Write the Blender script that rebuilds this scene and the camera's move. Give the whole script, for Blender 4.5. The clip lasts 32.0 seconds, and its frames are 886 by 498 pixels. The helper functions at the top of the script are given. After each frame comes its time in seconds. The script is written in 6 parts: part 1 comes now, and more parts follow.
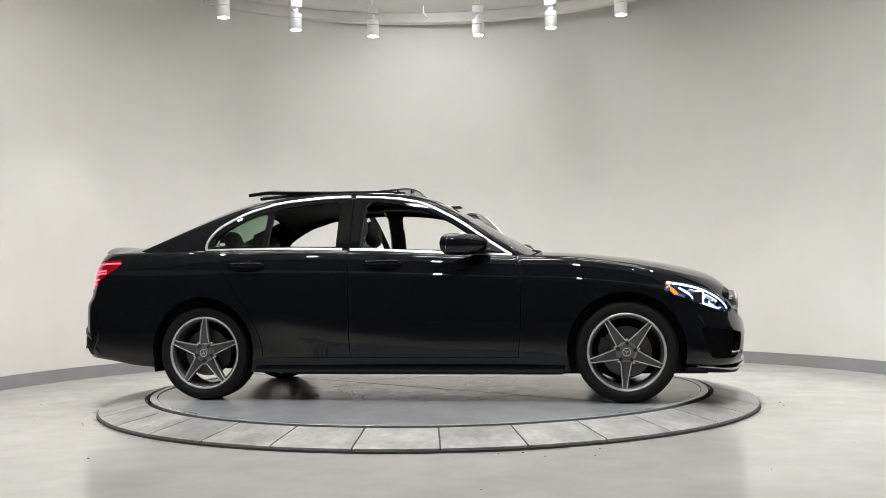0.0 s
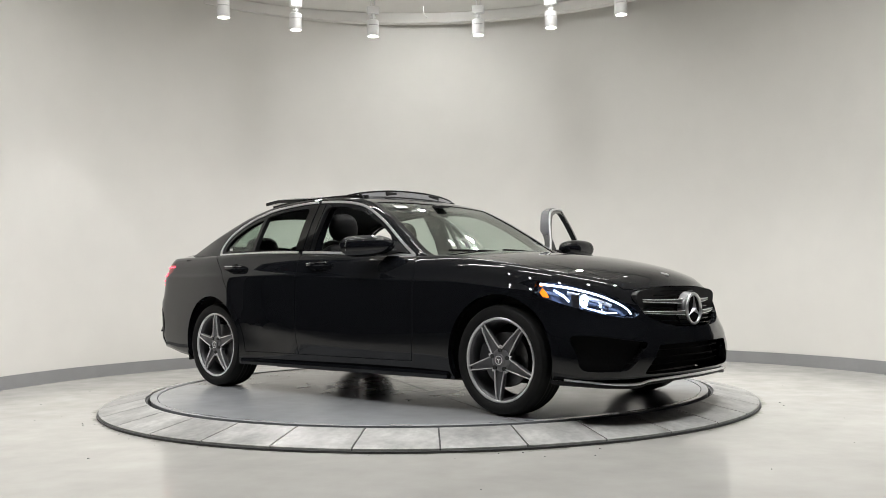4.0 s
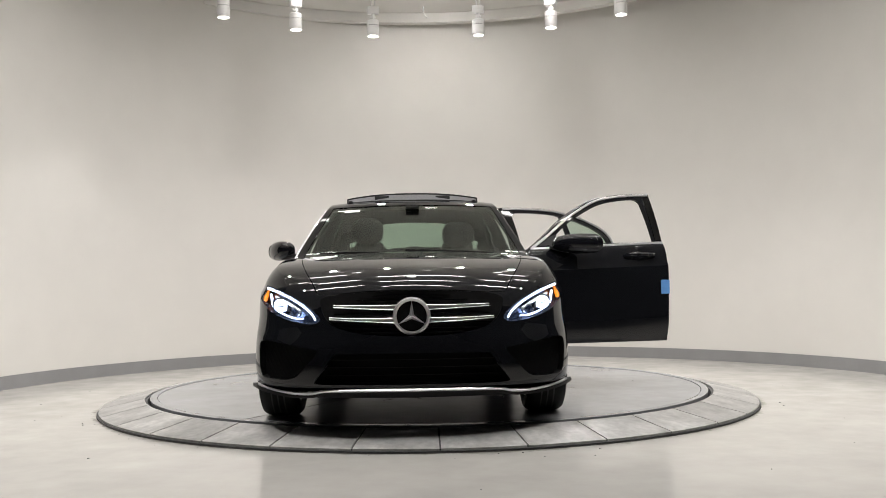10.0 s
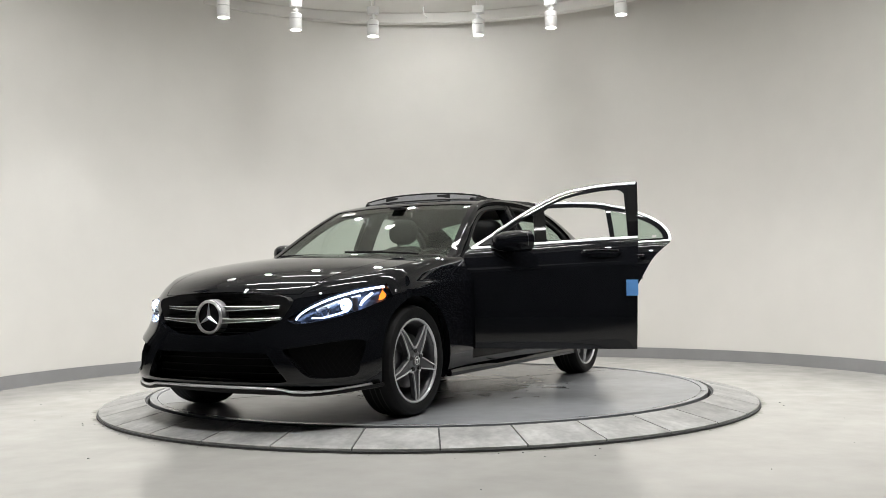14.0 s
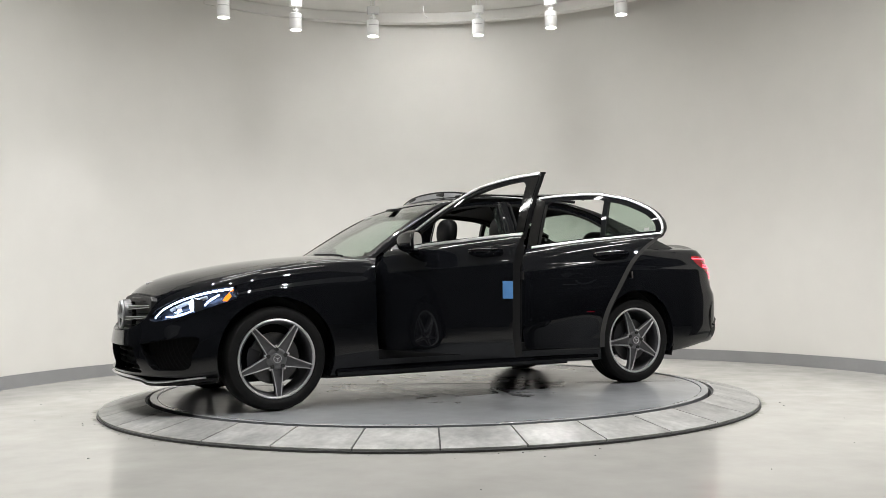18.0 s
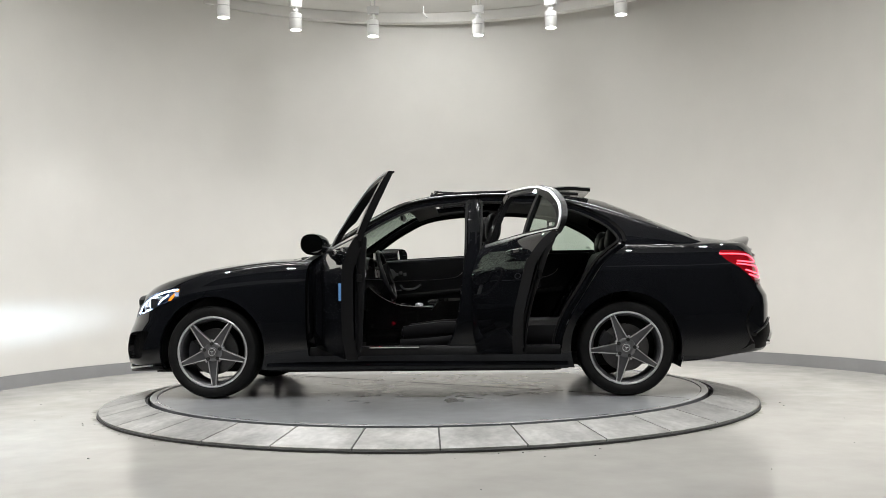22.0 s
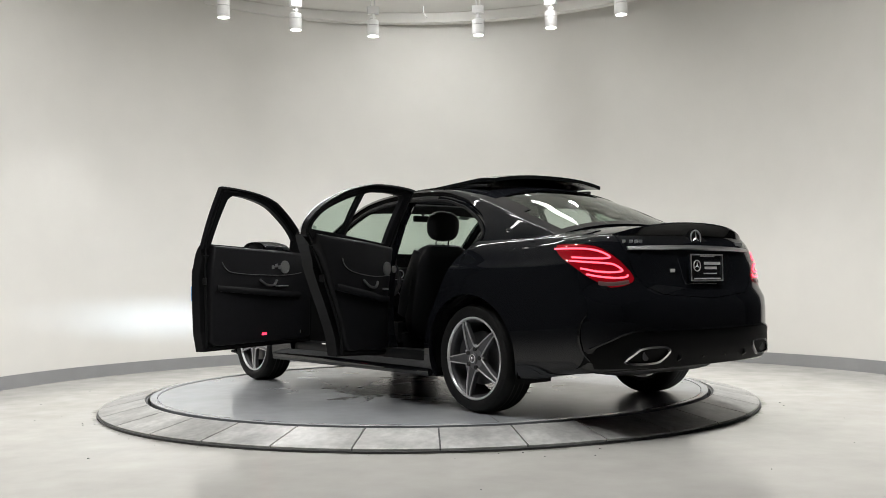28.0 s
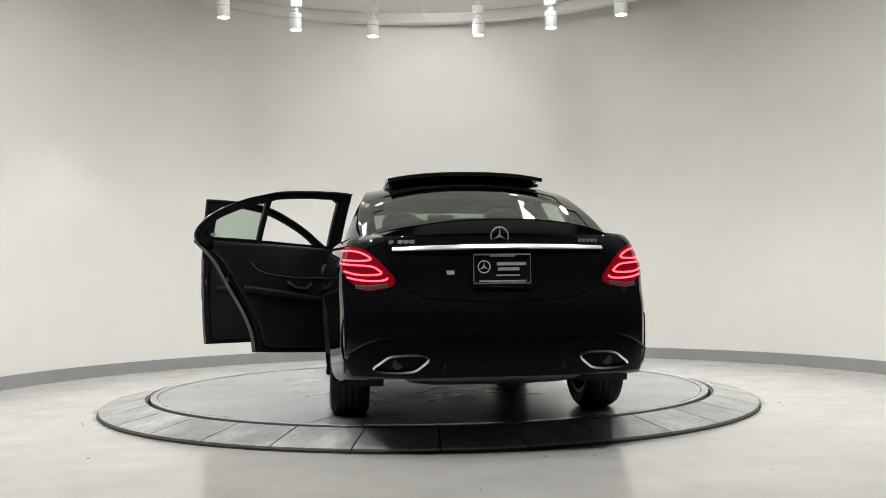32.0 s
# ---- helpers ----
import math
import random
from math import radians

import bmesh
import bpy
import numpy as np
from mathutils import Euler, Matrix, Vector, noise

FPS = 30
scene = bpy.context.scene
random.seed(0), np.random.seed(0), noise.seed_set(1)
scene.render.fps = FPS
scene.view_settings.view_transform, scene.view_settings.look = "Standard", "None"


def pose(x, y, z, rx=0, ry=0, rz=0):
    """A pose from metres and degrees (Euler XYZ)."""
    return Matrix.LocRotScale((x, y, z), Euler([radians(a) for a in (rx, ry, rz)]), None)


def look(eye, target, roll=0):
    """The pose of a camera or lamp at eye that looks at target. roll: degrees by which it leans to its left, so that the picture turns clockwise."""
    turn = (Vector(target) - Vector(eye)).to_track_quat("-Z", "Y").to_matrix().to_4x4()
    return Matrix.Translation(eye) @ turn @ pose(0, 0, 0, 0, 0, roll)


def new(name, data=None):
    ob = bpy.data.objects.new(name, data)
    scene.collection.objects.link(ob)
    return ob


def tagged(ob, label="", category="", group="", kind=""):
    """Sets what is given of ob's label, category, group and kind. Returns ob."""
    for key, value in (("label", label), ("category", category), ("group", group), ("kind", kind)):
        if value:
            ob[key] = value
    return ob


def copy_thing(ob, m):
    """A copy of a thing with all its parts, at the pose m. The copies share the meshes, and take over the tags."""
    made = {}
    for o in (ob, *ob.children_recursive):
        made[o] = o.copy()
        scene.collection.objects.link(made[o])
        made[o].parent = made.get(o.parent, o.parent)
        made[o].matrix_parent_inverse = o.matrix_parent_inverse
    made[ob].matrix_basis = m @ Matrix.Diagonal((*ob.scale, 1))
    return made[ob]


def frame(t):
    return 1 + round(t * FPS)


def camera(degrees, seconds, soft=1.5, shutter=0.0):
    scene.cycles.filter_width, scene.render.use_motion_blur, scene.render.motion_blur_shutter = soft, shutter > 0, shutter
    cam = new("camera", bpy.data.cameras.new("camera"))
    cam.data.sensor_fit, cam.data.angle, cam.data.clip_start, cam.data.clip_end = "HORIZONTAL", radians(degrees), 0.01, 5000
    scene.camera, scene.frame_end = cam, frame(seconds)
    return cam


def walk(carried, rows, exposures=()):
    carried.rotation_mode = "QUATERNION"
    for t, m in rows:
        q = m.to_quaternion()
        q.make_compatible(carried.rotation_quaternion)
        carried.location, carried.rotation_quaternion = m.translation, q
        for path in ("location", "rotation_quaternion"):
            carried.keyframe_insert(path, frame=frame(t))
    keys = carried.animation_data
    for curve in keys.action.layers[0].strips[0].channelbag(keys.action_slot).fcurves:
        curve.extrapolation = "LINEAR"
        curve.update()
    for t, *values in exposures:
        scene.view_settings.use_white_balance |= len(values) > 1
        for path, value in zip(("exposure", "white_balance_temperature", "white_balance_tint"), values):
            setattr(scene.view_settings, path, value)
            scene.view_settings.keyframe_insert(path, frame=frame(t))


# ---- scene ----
from mathutils.bvhtree import BVHTree

cam = camera(51.73, 32.0, soft=0.6)
EYE = Vector((0.0, -7.011, 0.751))
PAN, PITCH = 0.0158, 0.0413
AIM = EYE + Vector((math.sin(PAN) * math.cos(PITCH), math.cos(PAN) * math.cos(PITCH), math.sin(PITCH)))
STAND = look(EYE, AIM, -0.837)
# the picture turns a little warmer while the headlamps shine into the lens
walk(cam, [(0, STAND), (32, STAND)], [(0, 0, 6440, 9), (5.5, 0, 6440, 9), (7, -0.08, 6480, 9), (9, -0.10, 6650, 11), (11, -0.06, 6650, 12), (12.2, 0, 6460, 9), (13.5, 0, 6440, 9), (32, 0, 6440, 9)])

# ---- light ----
FLOOR = -0.085          # floor level; the turntable's top is at 0
CEIL = 4.03
WALL_R = 4.0
LAMP_R, LAMP_Z = 3.0, 3.512

world = bpy.data.worlds.new("world")
scene.world = world
world.use_nodes = True
world.node_tree.nodes["Background"].inputs[0].default_value = (0.5, 0.5, 0.5, 1)
world.node_tree.nodes["Background"].inputs[1].default_value = 0.05


def lamp(name, kind, energy, m, colour=(1, 1, 1), **more):
    data = bpy.data.lights.new(name, kind)
    data.energy, data.color = energy, colour
    if kind == "SPOT":
        data.spot_size, data.spot_blend, data.shadow_soft_size = more["size"], more["blend"], more["radius"]
    if kind == "AREA":
        data.shape, data.size, data.size_y = "RECTANGLE", more["size"], more["size_y"]
    ob = new(name, data)
    ob.matrix_world = m
    return ob


WARM = (1.0, 0.99, 0.98)
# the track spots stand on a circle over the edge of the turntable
# only the back six are in view; the rest are added, unseen, as fill
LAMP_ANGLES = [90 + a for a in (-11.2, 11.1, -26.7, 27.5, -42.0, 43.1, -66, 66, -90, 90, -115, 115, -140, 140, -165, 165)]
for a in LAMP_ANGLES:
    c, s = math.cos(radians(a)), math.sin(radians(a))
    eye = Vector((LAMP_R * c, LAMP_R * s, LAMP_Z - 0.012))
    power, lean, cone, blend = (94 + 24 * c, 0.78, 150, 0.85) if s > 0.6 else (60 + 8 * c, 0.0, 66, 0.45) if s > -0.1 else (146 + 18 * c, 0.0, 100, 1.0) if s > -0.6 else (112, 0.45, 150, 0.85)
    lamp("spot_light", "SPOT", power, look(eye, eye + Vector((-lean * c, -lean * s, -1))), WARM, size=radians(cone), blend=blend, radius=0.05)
# unseen downlights, added above the picture to brighten the upper wall
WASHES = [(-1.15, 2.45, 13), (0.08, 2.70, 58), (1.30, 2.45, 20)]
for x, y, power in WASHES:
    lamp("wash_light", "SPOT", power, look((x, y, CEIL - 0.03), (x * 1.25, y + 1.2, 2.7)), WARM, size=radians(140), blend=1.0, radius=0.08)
# strip lights on the ceiling over the turntable, above the picture
STRIPS = [(0.0, -1.9), (0.0, -0.6), (0.0, 0.7), (-1.9, -1.2), (1.9, -1.2), (-1.9, 0.1), (1.9, 0.1)]
PANELS = [(-1.6, 1.75), (1.6, 1.75)]
for x, y in STRIPS:
    lamp("strip_light", "AREA", 13, look((x, y, CEIL - 0.09), (x, y, 0)), (1, 0.98, 0.95), size=1.5, size_y=0.07)
for x, y in PANELS:
    lamp("panel_light", "AREA", 2, look((x, y, CEIL - 0.06), (x, y, 0)), (1, 0.98, 0.95), size=0.6, size_y=0.2)

# ---- materials ----


def material(name, colour, rough=0.5, metal=0.0, coat=0.0, emit=0.0, glow=None, grain=0.0, grain_scale=20.0, bump=0.0,
             stain=0.0, stain_scale=1.5, rough_vary=0.0, transmit=0.0, ior=1.5, bump_scale=None, alpha=1.0, spec=0.5):
    mat = bpy.data.materials.new(name)
    mat.use_nodes = True
    nt = mat.node_tree
    b = nt.nodes["Principled BSDF"]
    col = (*colour, 1)
    b.inputs["Base Color"].default_value = col
    b.inputs["Roughness"].default_value = rough
    b.inputs["Metallic"].default_value = metal
    b.inputs["Coat Weight"].default_value = coat
    b.inputs["Coat Roughness"].default_value = 0.02
    b.inputs["Transmission Weight"].default_value = transmit
    b.inputs["IOR"].default_value = ior
    b.inputs["Alpha"].default_value = alpha
    b.inputs["Specular IOR Level"].default_value = spec
    if emit:
        b.inputs["Emission Color"].default_value = (*(glow or colour), 1)
        b.inputs["Emission Strength"].default_value = emit
    if grain or bump or stain or rough_vary:
        tc = nt.nodes.new("ShaderNodeTexCoord")

        def nz(scale, detail=4):
            n = nt.nodes.new("ShaderNodeTexNoise")
            n.inputs["Scale"].default_value, n.inputs["Detail"].default_value = scale, detail
            nt.links.new(tc.outputs["Object"], n.inputs["Vector"])
            return n.outputs["Fac"]

        def ramp(fac, lo, hi, a=0.3, z=0.7):
            r = nt.nodes.new("ShaderNodeMapRange")
            r.inputs[1].default_value, r.inputs[2].default_value, r.inputs[3].default_value, r.inputs[4].default_value = a, z, lo, hi
            nt.links.new(fac, r.inputs[0])
            return r.outputs[0]
        if grain or stain:
            mul = nt.nodes.new("ShaderNodeMath")
            mul.operation = "MULTIPLY"
            nt.links.new(ramp(nz(grain_scale), 1 - grain, 1 + grain), mul.inputs[0])
            nt.links.new(ramp(nz(stain_scale, 6), 1 - stain, 1 + 0.3 * stain), mul.inputs[1])
            mix = nt.nodes.new("ShaderNodeVectorMath")
            mix.operation = "SCALE"
            mix.inputs[0].default_value = colour
            nt.links.new(mul.outputs[0], mix.inputs["Scale"])
            nt.links.new(mix.outputs[0], b.inputs["Base Color"])
        if rough_vary:
            nt.links.new(ramp(nz(stain_scale * 2.3, 5), max(0.02, rough - rough_vary), rough + rough_vary), b.inputs["Roughness"])
        if bump:
            bn = nt.nodes.new("ShaderNodeBump")
            bn.inputs["Strength"].default_value, bn.inputs["Distance"].default_value = bump, 0.01
            nt.links.new(nz(bump_scale or grain_scale * 3, 3), bn.inputs["Height"])
            nt.links.new(bn.outputs[0], b.inputs["Normal"])
    return mat


M_WALL = material("wall_paint", (0.72, 0.705, 0.67), 0.75, grain=0.015, grain_scale=3, stain=0.03, stain_scale=0.6, bump=0.03, bump_scale=90)
# dark base colour stands in for the missing light behind the camera
M_SHOW = material("unlit_showroom", (0.05, 0.05, 0.052), 0.7, grain=0.06, grain_scale=5, stain=0.1)
M_CEIL = material("ceiling_paint", (0.72, 0.71, 0.68), 0.8, grain=0.02, grain_scale=4, bump=0.02)
M_BASE = material("grey_skirting", (0.27, 0.27, 0.275), 0.5, grain=0.04, grain_scale=6, stain=0.06)
M_FLOOR = material("sealed_concrete", (0.56, 0.545, 0.51), 0.17, grain=0.03, grain_scale=7, stain=0.08, stain_scale=2.2, rough_vary=0.04, bump=0.012, bump_scale=40, ior=1.6)


def stone_material():
    """Grey ramp tile: every tile with its own shade and its own cloudy stains."""
    mat = material("ramp_tile", (0.46, 0.455, 0.44), 0.36, bump=0.06, bump_scale=70)
    nt = mat.node_tree
    b = nt.nodes["Principled BSDF"]
    tc, info = nt.nodes.new("ShaderNodeTexCoord"), nt.nodes.new("ShaderNodeObjectInfo")
    shift = nt.nodes.new("ShaderNodeVectorMath")
    shift.operation = "MULTIPLY_ADD"
    shift.inputs[1].default_value = (1, 1, 1)
    wide = nt.nodes.new("ShaderNodeMath")
    wide.operation = "MULTIPLY"
    wide.inputs[1].default_value = 40.0
    nt.links.new(info.outputs["Random"], wide.inputs[0])
    nt.links.new(tc.outputs["Object"], shift.inputs[0])
    nt.links.new(wide.outputs[0], shift.inputs[2])
    total = None
    for scale, lo, hi, src in ((5.0, 0.68, 1.18, None), (26.0, 0.86, 1.10, None), (0, 0.84, 1.10, info.outputs["Random"])):
        r = nt.nodes.new("ShaderNodeMapRange")
        r.inputs[1].default_value, r.inputs[2].default_value, r.inputs[3].default_value, r.inputs[4].default_value = (0.32, 0.68, lo, hi) if src is None else (0, 1, lo, hi)
        if src is None:
            n = nt.nodes.new("ShaderNodeTexNoise")
            n.inputs["Scale"].default_value, n.inputs["Detail"].default_value = scale, 6
            nt.links.new(shift.outputs[0], n.inputs["Vector"])
            src = n.outputs["Fac"]
        nt.links.new(src, r.inputs[0])
        if total is None:
            total = r.outputs[0]
        else:
            m = nt.nodes.new("ShaderNodeMath")
            m.operation = "MULTIPLY"
            nt.links.new(total, m.inputs[0])
            nt.links.new(r.outputs[0], m.inputs[1])
            total = m.outputs[0]
    v = nt.nodes.new("ShaderNodeVectorMath")
    v.operation = "SCALE"
    v.inputs[0].default_value = (0.46, 0.455, 0.44)
    nt.links.new(total, v.inputs["Scale"])
    nt.links.new(v.outputs[0], b.inputs["Base Color"])
    return mat


M_STONE = stone_material()


def add_dirt(mat):
    """Ragged brownish grime swept against the ramp's outer edge."""
    nt = mat.node_tree
    b = nt.nodes["Principled BSDF"]
    old = b.inputs["Base Color"].links[0].from_socket
    tc = nt.nodes.new("ShaderNodeTexCoord")
    n = nt.nodes.new("ShaderNodeTexNoise")
    n.inputs["Scale"].default_value, n.inputs["Detail"].default_value, n.inputs["Roughness"].default_value = 5.0, 10, 0.72
    nt.links.new(tc.outputs["Object"], n.inputs["Vector"])
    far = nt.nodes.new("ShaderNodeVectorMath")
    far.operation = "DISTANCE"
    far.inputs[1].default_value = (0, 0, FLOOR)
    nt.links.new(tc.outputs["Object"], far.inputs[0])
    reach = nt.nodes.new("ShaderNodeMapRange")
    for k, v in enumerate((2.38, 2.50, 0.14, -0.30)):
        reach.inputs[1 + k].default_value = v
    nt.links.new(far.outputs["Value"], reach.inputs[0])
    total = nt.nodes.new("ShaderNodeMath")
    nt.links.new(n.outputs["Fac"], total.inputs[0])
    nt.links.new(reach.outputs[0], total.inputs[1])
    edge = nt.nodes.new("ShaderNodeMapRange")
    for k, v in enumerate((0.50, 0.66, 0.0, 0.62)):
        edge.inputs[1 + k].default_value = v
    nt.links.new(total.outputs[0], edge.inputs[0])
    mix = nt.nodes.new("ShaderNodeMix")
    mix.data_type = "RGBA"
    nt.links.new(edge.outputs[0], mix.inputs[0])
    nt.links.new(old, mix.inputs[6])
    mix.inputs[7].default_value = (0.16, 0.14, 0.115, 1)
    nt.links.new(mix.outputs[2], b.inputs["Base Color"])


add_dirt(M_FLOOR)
M_EDGE = material("dark_edge", (0.06, 0.06, 0.06), 0.6, grain=0.2)
M_DISC = material("turntable_coating", (0.36, 0.37, 0.385), 0.19, ior=1.55, grain=0.04, grain_scale=9, stain=0.14, stain_scale=1.6, rough_vary=0.03, bump=0.02, bump_scale=30)


def add_stains_and_shade(mat):
    """Dark dried spills with ragged rims on the plate's middle, car's shade painted in."""
    nt = mat.node_tree
    b = nt.nodes["Principled BSDF"]
    old = b.inputs["Base Color"].links[0].from_socket
    tc = nt.nodes.new("ShaderNodeTexCoord")
    n = nt.nodes.new("ShaderNodeTexNoise")
    n.inputs["Scale"].default_value, n.inputs["Detail"].default_value, n.inputs["Distortion"].default_value = 3.2, 9, 1.2
    nt.links.new(tc.outputs["Object"], n.inputs["Vector"])
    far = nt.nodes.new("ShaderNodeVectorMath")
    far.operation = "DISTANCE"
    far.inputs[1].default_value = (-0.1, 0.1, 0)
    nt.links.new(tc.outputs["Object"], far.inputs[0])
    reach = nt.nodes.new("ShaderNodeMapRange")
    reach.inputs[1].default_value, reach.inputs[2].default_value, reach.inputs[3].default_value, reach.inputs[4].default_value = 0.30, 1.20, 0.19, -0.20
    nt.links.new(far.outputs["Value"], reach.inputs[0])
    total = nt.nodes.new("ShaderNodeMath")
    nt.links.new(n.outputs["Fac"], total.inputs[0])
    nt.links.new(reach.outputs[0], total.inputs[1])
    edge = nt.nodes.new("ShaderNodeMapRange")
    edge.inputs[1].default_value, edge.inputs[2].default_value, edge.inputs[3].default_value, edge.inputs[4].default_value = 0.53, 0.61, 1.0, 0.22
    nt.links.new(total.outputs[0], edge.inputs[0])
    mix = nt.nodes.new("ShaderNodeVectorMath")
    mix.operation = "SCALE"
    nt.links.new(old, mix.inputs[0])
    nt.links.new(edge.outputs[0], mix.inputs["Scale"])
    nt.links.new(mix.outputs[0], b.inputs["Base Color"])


add_stains_and_shade(M_DISC)
M_WHITE = material("white_powder_coat", (0.78, 0.78, 0.77), 0.4, grain=0.02)
M_GLOW = material("lamp_glass", (1, 1, 1), 0.3, emit=14, glow=(1, 0.97, 0.92))
M_STRIP = material("strip_glass", (1, 1, 1), 0.3, emit=12, glow=(1, 0.98, 0.95))
M_PANEL = material("panel_glass", (1, 1, 1), 0.3, emit=3.5, glow=(1, 0.98, 0.95))
M_DARKSLOT = material("dark_slot", (0.03, 0.03, 0.03), 0.6)

M_PAINT = material("black_car_paint", (0.0068, 0.0074, 0.0092), 0.02, ior=1.46)
M_GLOSS = material("gloss_black_trim", (0.006, 0.006, 0.006), 0.06)
M_PLASTIC = material("black_plastic", (0.010, 0.010, 0.0106), 0.45, spec=0.3, grain=0.2, grain_scale=60, bump=0.05, bump_scale=400)
M_RUBBER = material("black_rubber", (0.008, 0.008, 0.008), 0.65, spec=0.25, grain=0.2, grain_scale=40, bump=0.04)
M_SEAL = material("matt_black_seal", (0.008, 0.008, 0.0086), 0.9, spec=0.15)
M_SHUT = material("black_shut_face", (0.0085, 0.0085, 0.0094), 0.42, spec=0.22)
M_GROUT = material("dark_grout", (0.07, 0.07, 0.068), 0.8, grain=0.1, grain_scale=60)
M_CHROME = material("chrome", (0.86, 0.86, 0.87), 0.16, metal=1.0)
M_SATIN = material("satin_chrome", (0.80, 0.80, 0.81), 0.30, metal=0.8)
M_RIM = material("silver_alloy", (0.86, 0.86, 0.87), 0.25, metal=0.5, grain=0.05, grain_scale=50)
M_HUB = material("grey_alloy_hub", (0.20, 0.20, 0.206), 0.34, metal=0.5, grain=0.06, grain_scale=40)
M_RIMDARK = material("grey_alloy_pocket", (0.13, 0.13, 0.136), 0.36, metal=0.5, grain=0.08, grain_scale=40)
M_BARREL = material("dark_alloy_barrel", (0.085, 0.085, 0.09), 0.4, metal=0.5, grain=0.1, grain_scale=30)
M_SPEAKER = material("silver_mesh", (0.22, 0.22, 0.22), 0.4, metal=0.6, grain=0.2, grain_scale=300)
M_DISCBRAKE = material("brake_steel", (0.13, 0.13, 0.132), 0.35, metal=0.9, grain=0.1, grain_scale=90)
M_GLASS = material("tinted_glass", (0.60, 0.72, 0.64), 0.0, transmit=1.0, ior=1.45)
M_LENS = material("clear_lens", (0.97, 0.98, 1.0), 0.0, transmit=1.0, ior=1.04)
M_SUNROOF = material("dark_roof_glass", (0.008, 0.009, 0.009), 0.16, spec=0.3)
M_MIRROR = material("mirror_glass", (0.55, 0.55, 0.55), 0.02, metal=1.0)
M_LEATHER = material("black_leather", (0.0075, 0.0075, 0.0086), 0.5, spec=0.18, grain=0.15, grain_scale=40, bump=0.12, bump_scale=250)
M_CARPET = material("black_carpet", (0.014, 0.014, 0.0145), 0.95, grain=0.3, grain_scale=120, bump=0.3)
M_LINER = material("dark_headliner", (0.020, 0.020, 0.020), 0.9, grain=0.1, grain_scale=80)
M_HOUSING = material("lamp_housing", (0.022, 0.022, 0.025), 0.3, grain=0.1)
M_REFLECT = material("lamp_reflector", (0.10, 0.12, 0.17), 0.22, metal=0.7, grain=0.1)
M_DRL = material("white_running_light", (1, 1, 1), 0.2, emit=5, glow=(0.62, 0.76, 1.0))
M_GUIDE = material("light_guide_glow", (1, 1, 1), 0.2, emit=3.0, glow=(0.50, 0.64, 1.0))
M_XENON = material("projector_glow", (1, 1, 1), 0.2, emit=20, glow=(0.50, 0.66, 1.0))
M_BEAM = material("low_beam", (1, 1, 1), 0.3, emit=46000, glow=(0.70, 0.84, 1.0))
M_AMBER = material("amber_lens", (0.60, 0.12, 0.01), 0.15, emit=1.3, glow=(1.0, 0.26, 0.015))
M_REDLENS = material("red_lens", (0.16, 0.003, 0.006), 0.05, emit=0.11, glow=(1.0, 0.012, 0.035))
M_SMOKED = material("smoked_lens", (0.22, 0.12, 0.12), 0.08, grain=0.1)
M_STRIPCHROME = material("dark_chrome", (0.42, 0.42, 0.43), 0.30, metal=1.0)
M_HONEY = material("black_honeycomb", (0.005, 0.005, 0.0054), 0.5, spec=0.08, bump=0.2, bump_scale=160)
M_REDGLOW = material("red_led_bar", (1.0, 0.05, 0.06), 0.2, emit=2.7, glow=(1.0, 0.09, 0.14))
M_REDDOT = material("red_door_lamp", (1.0, 0.05, 0.05), 0.2, emit=3, glow=(1, 0.03, 0.08))
M_DISPLAY = material("lit_display", (0.02, 0.03, 0.08), 0.2, emit=0.35, glow=(0.35, 0.45, 1.0))
M_BLUE = material("blue_tape", (0.12, 0.33, 0.72), 0.6, grain=0.08)
M_LABEL = material("white_label", (0.72, 0.72, 0.70), 0.5, grain=0.03)
M_PLATE = material("dark_plate_insert", (0.012, 0.013, 0.016), 0.25)
M_GREYPRINT = material("grey_print", (0.62, 0.62, 0.62), 0.5)

# ---- mesh tools ----


def mesh_of(bm, name, mat, smooth=35.0):
    bm.normal_update()
    me = bpy.data.meshes.new(name)
    bm.to_mesh(me)
    bm.free()
    me.materials.append(mat)
    if smooth:
        me.shade_smooth()
        me.set_sharp_from_angle(angle=radians(smooth))
    return me


def part(name, bm, mat, parent=None, label="", smooth=35.0):
    """Links a bmesh (or a finished mesh) as one mesh object under a thing or under a part."""
    me = bm if isinstance(bm, bpy.types.Mesh) else mesh_of(bm, name, mat, smooth)
    ob = new(name, me)
    if parent is not None:
        ob.parent = parent
    if label:
        tagged(ob, label)
    return ob


def thing(name, label, category, group="", kind="", m=None, bm=None, mat=None):
    ob = new(name) if bm is None else part(name, bm, mat)
    tagged(ob, label, category, group, kind)
    if m is not None:
        ob.matrix_basis = m
    return ob


def add(bm, verts, faces):
    vs = [bm.verts.new(v) for v in verts]
    for f in faces:
        try:
            bm.faces.new([vs[i] for i in f])
        except ValueError:
            pass
    return vs


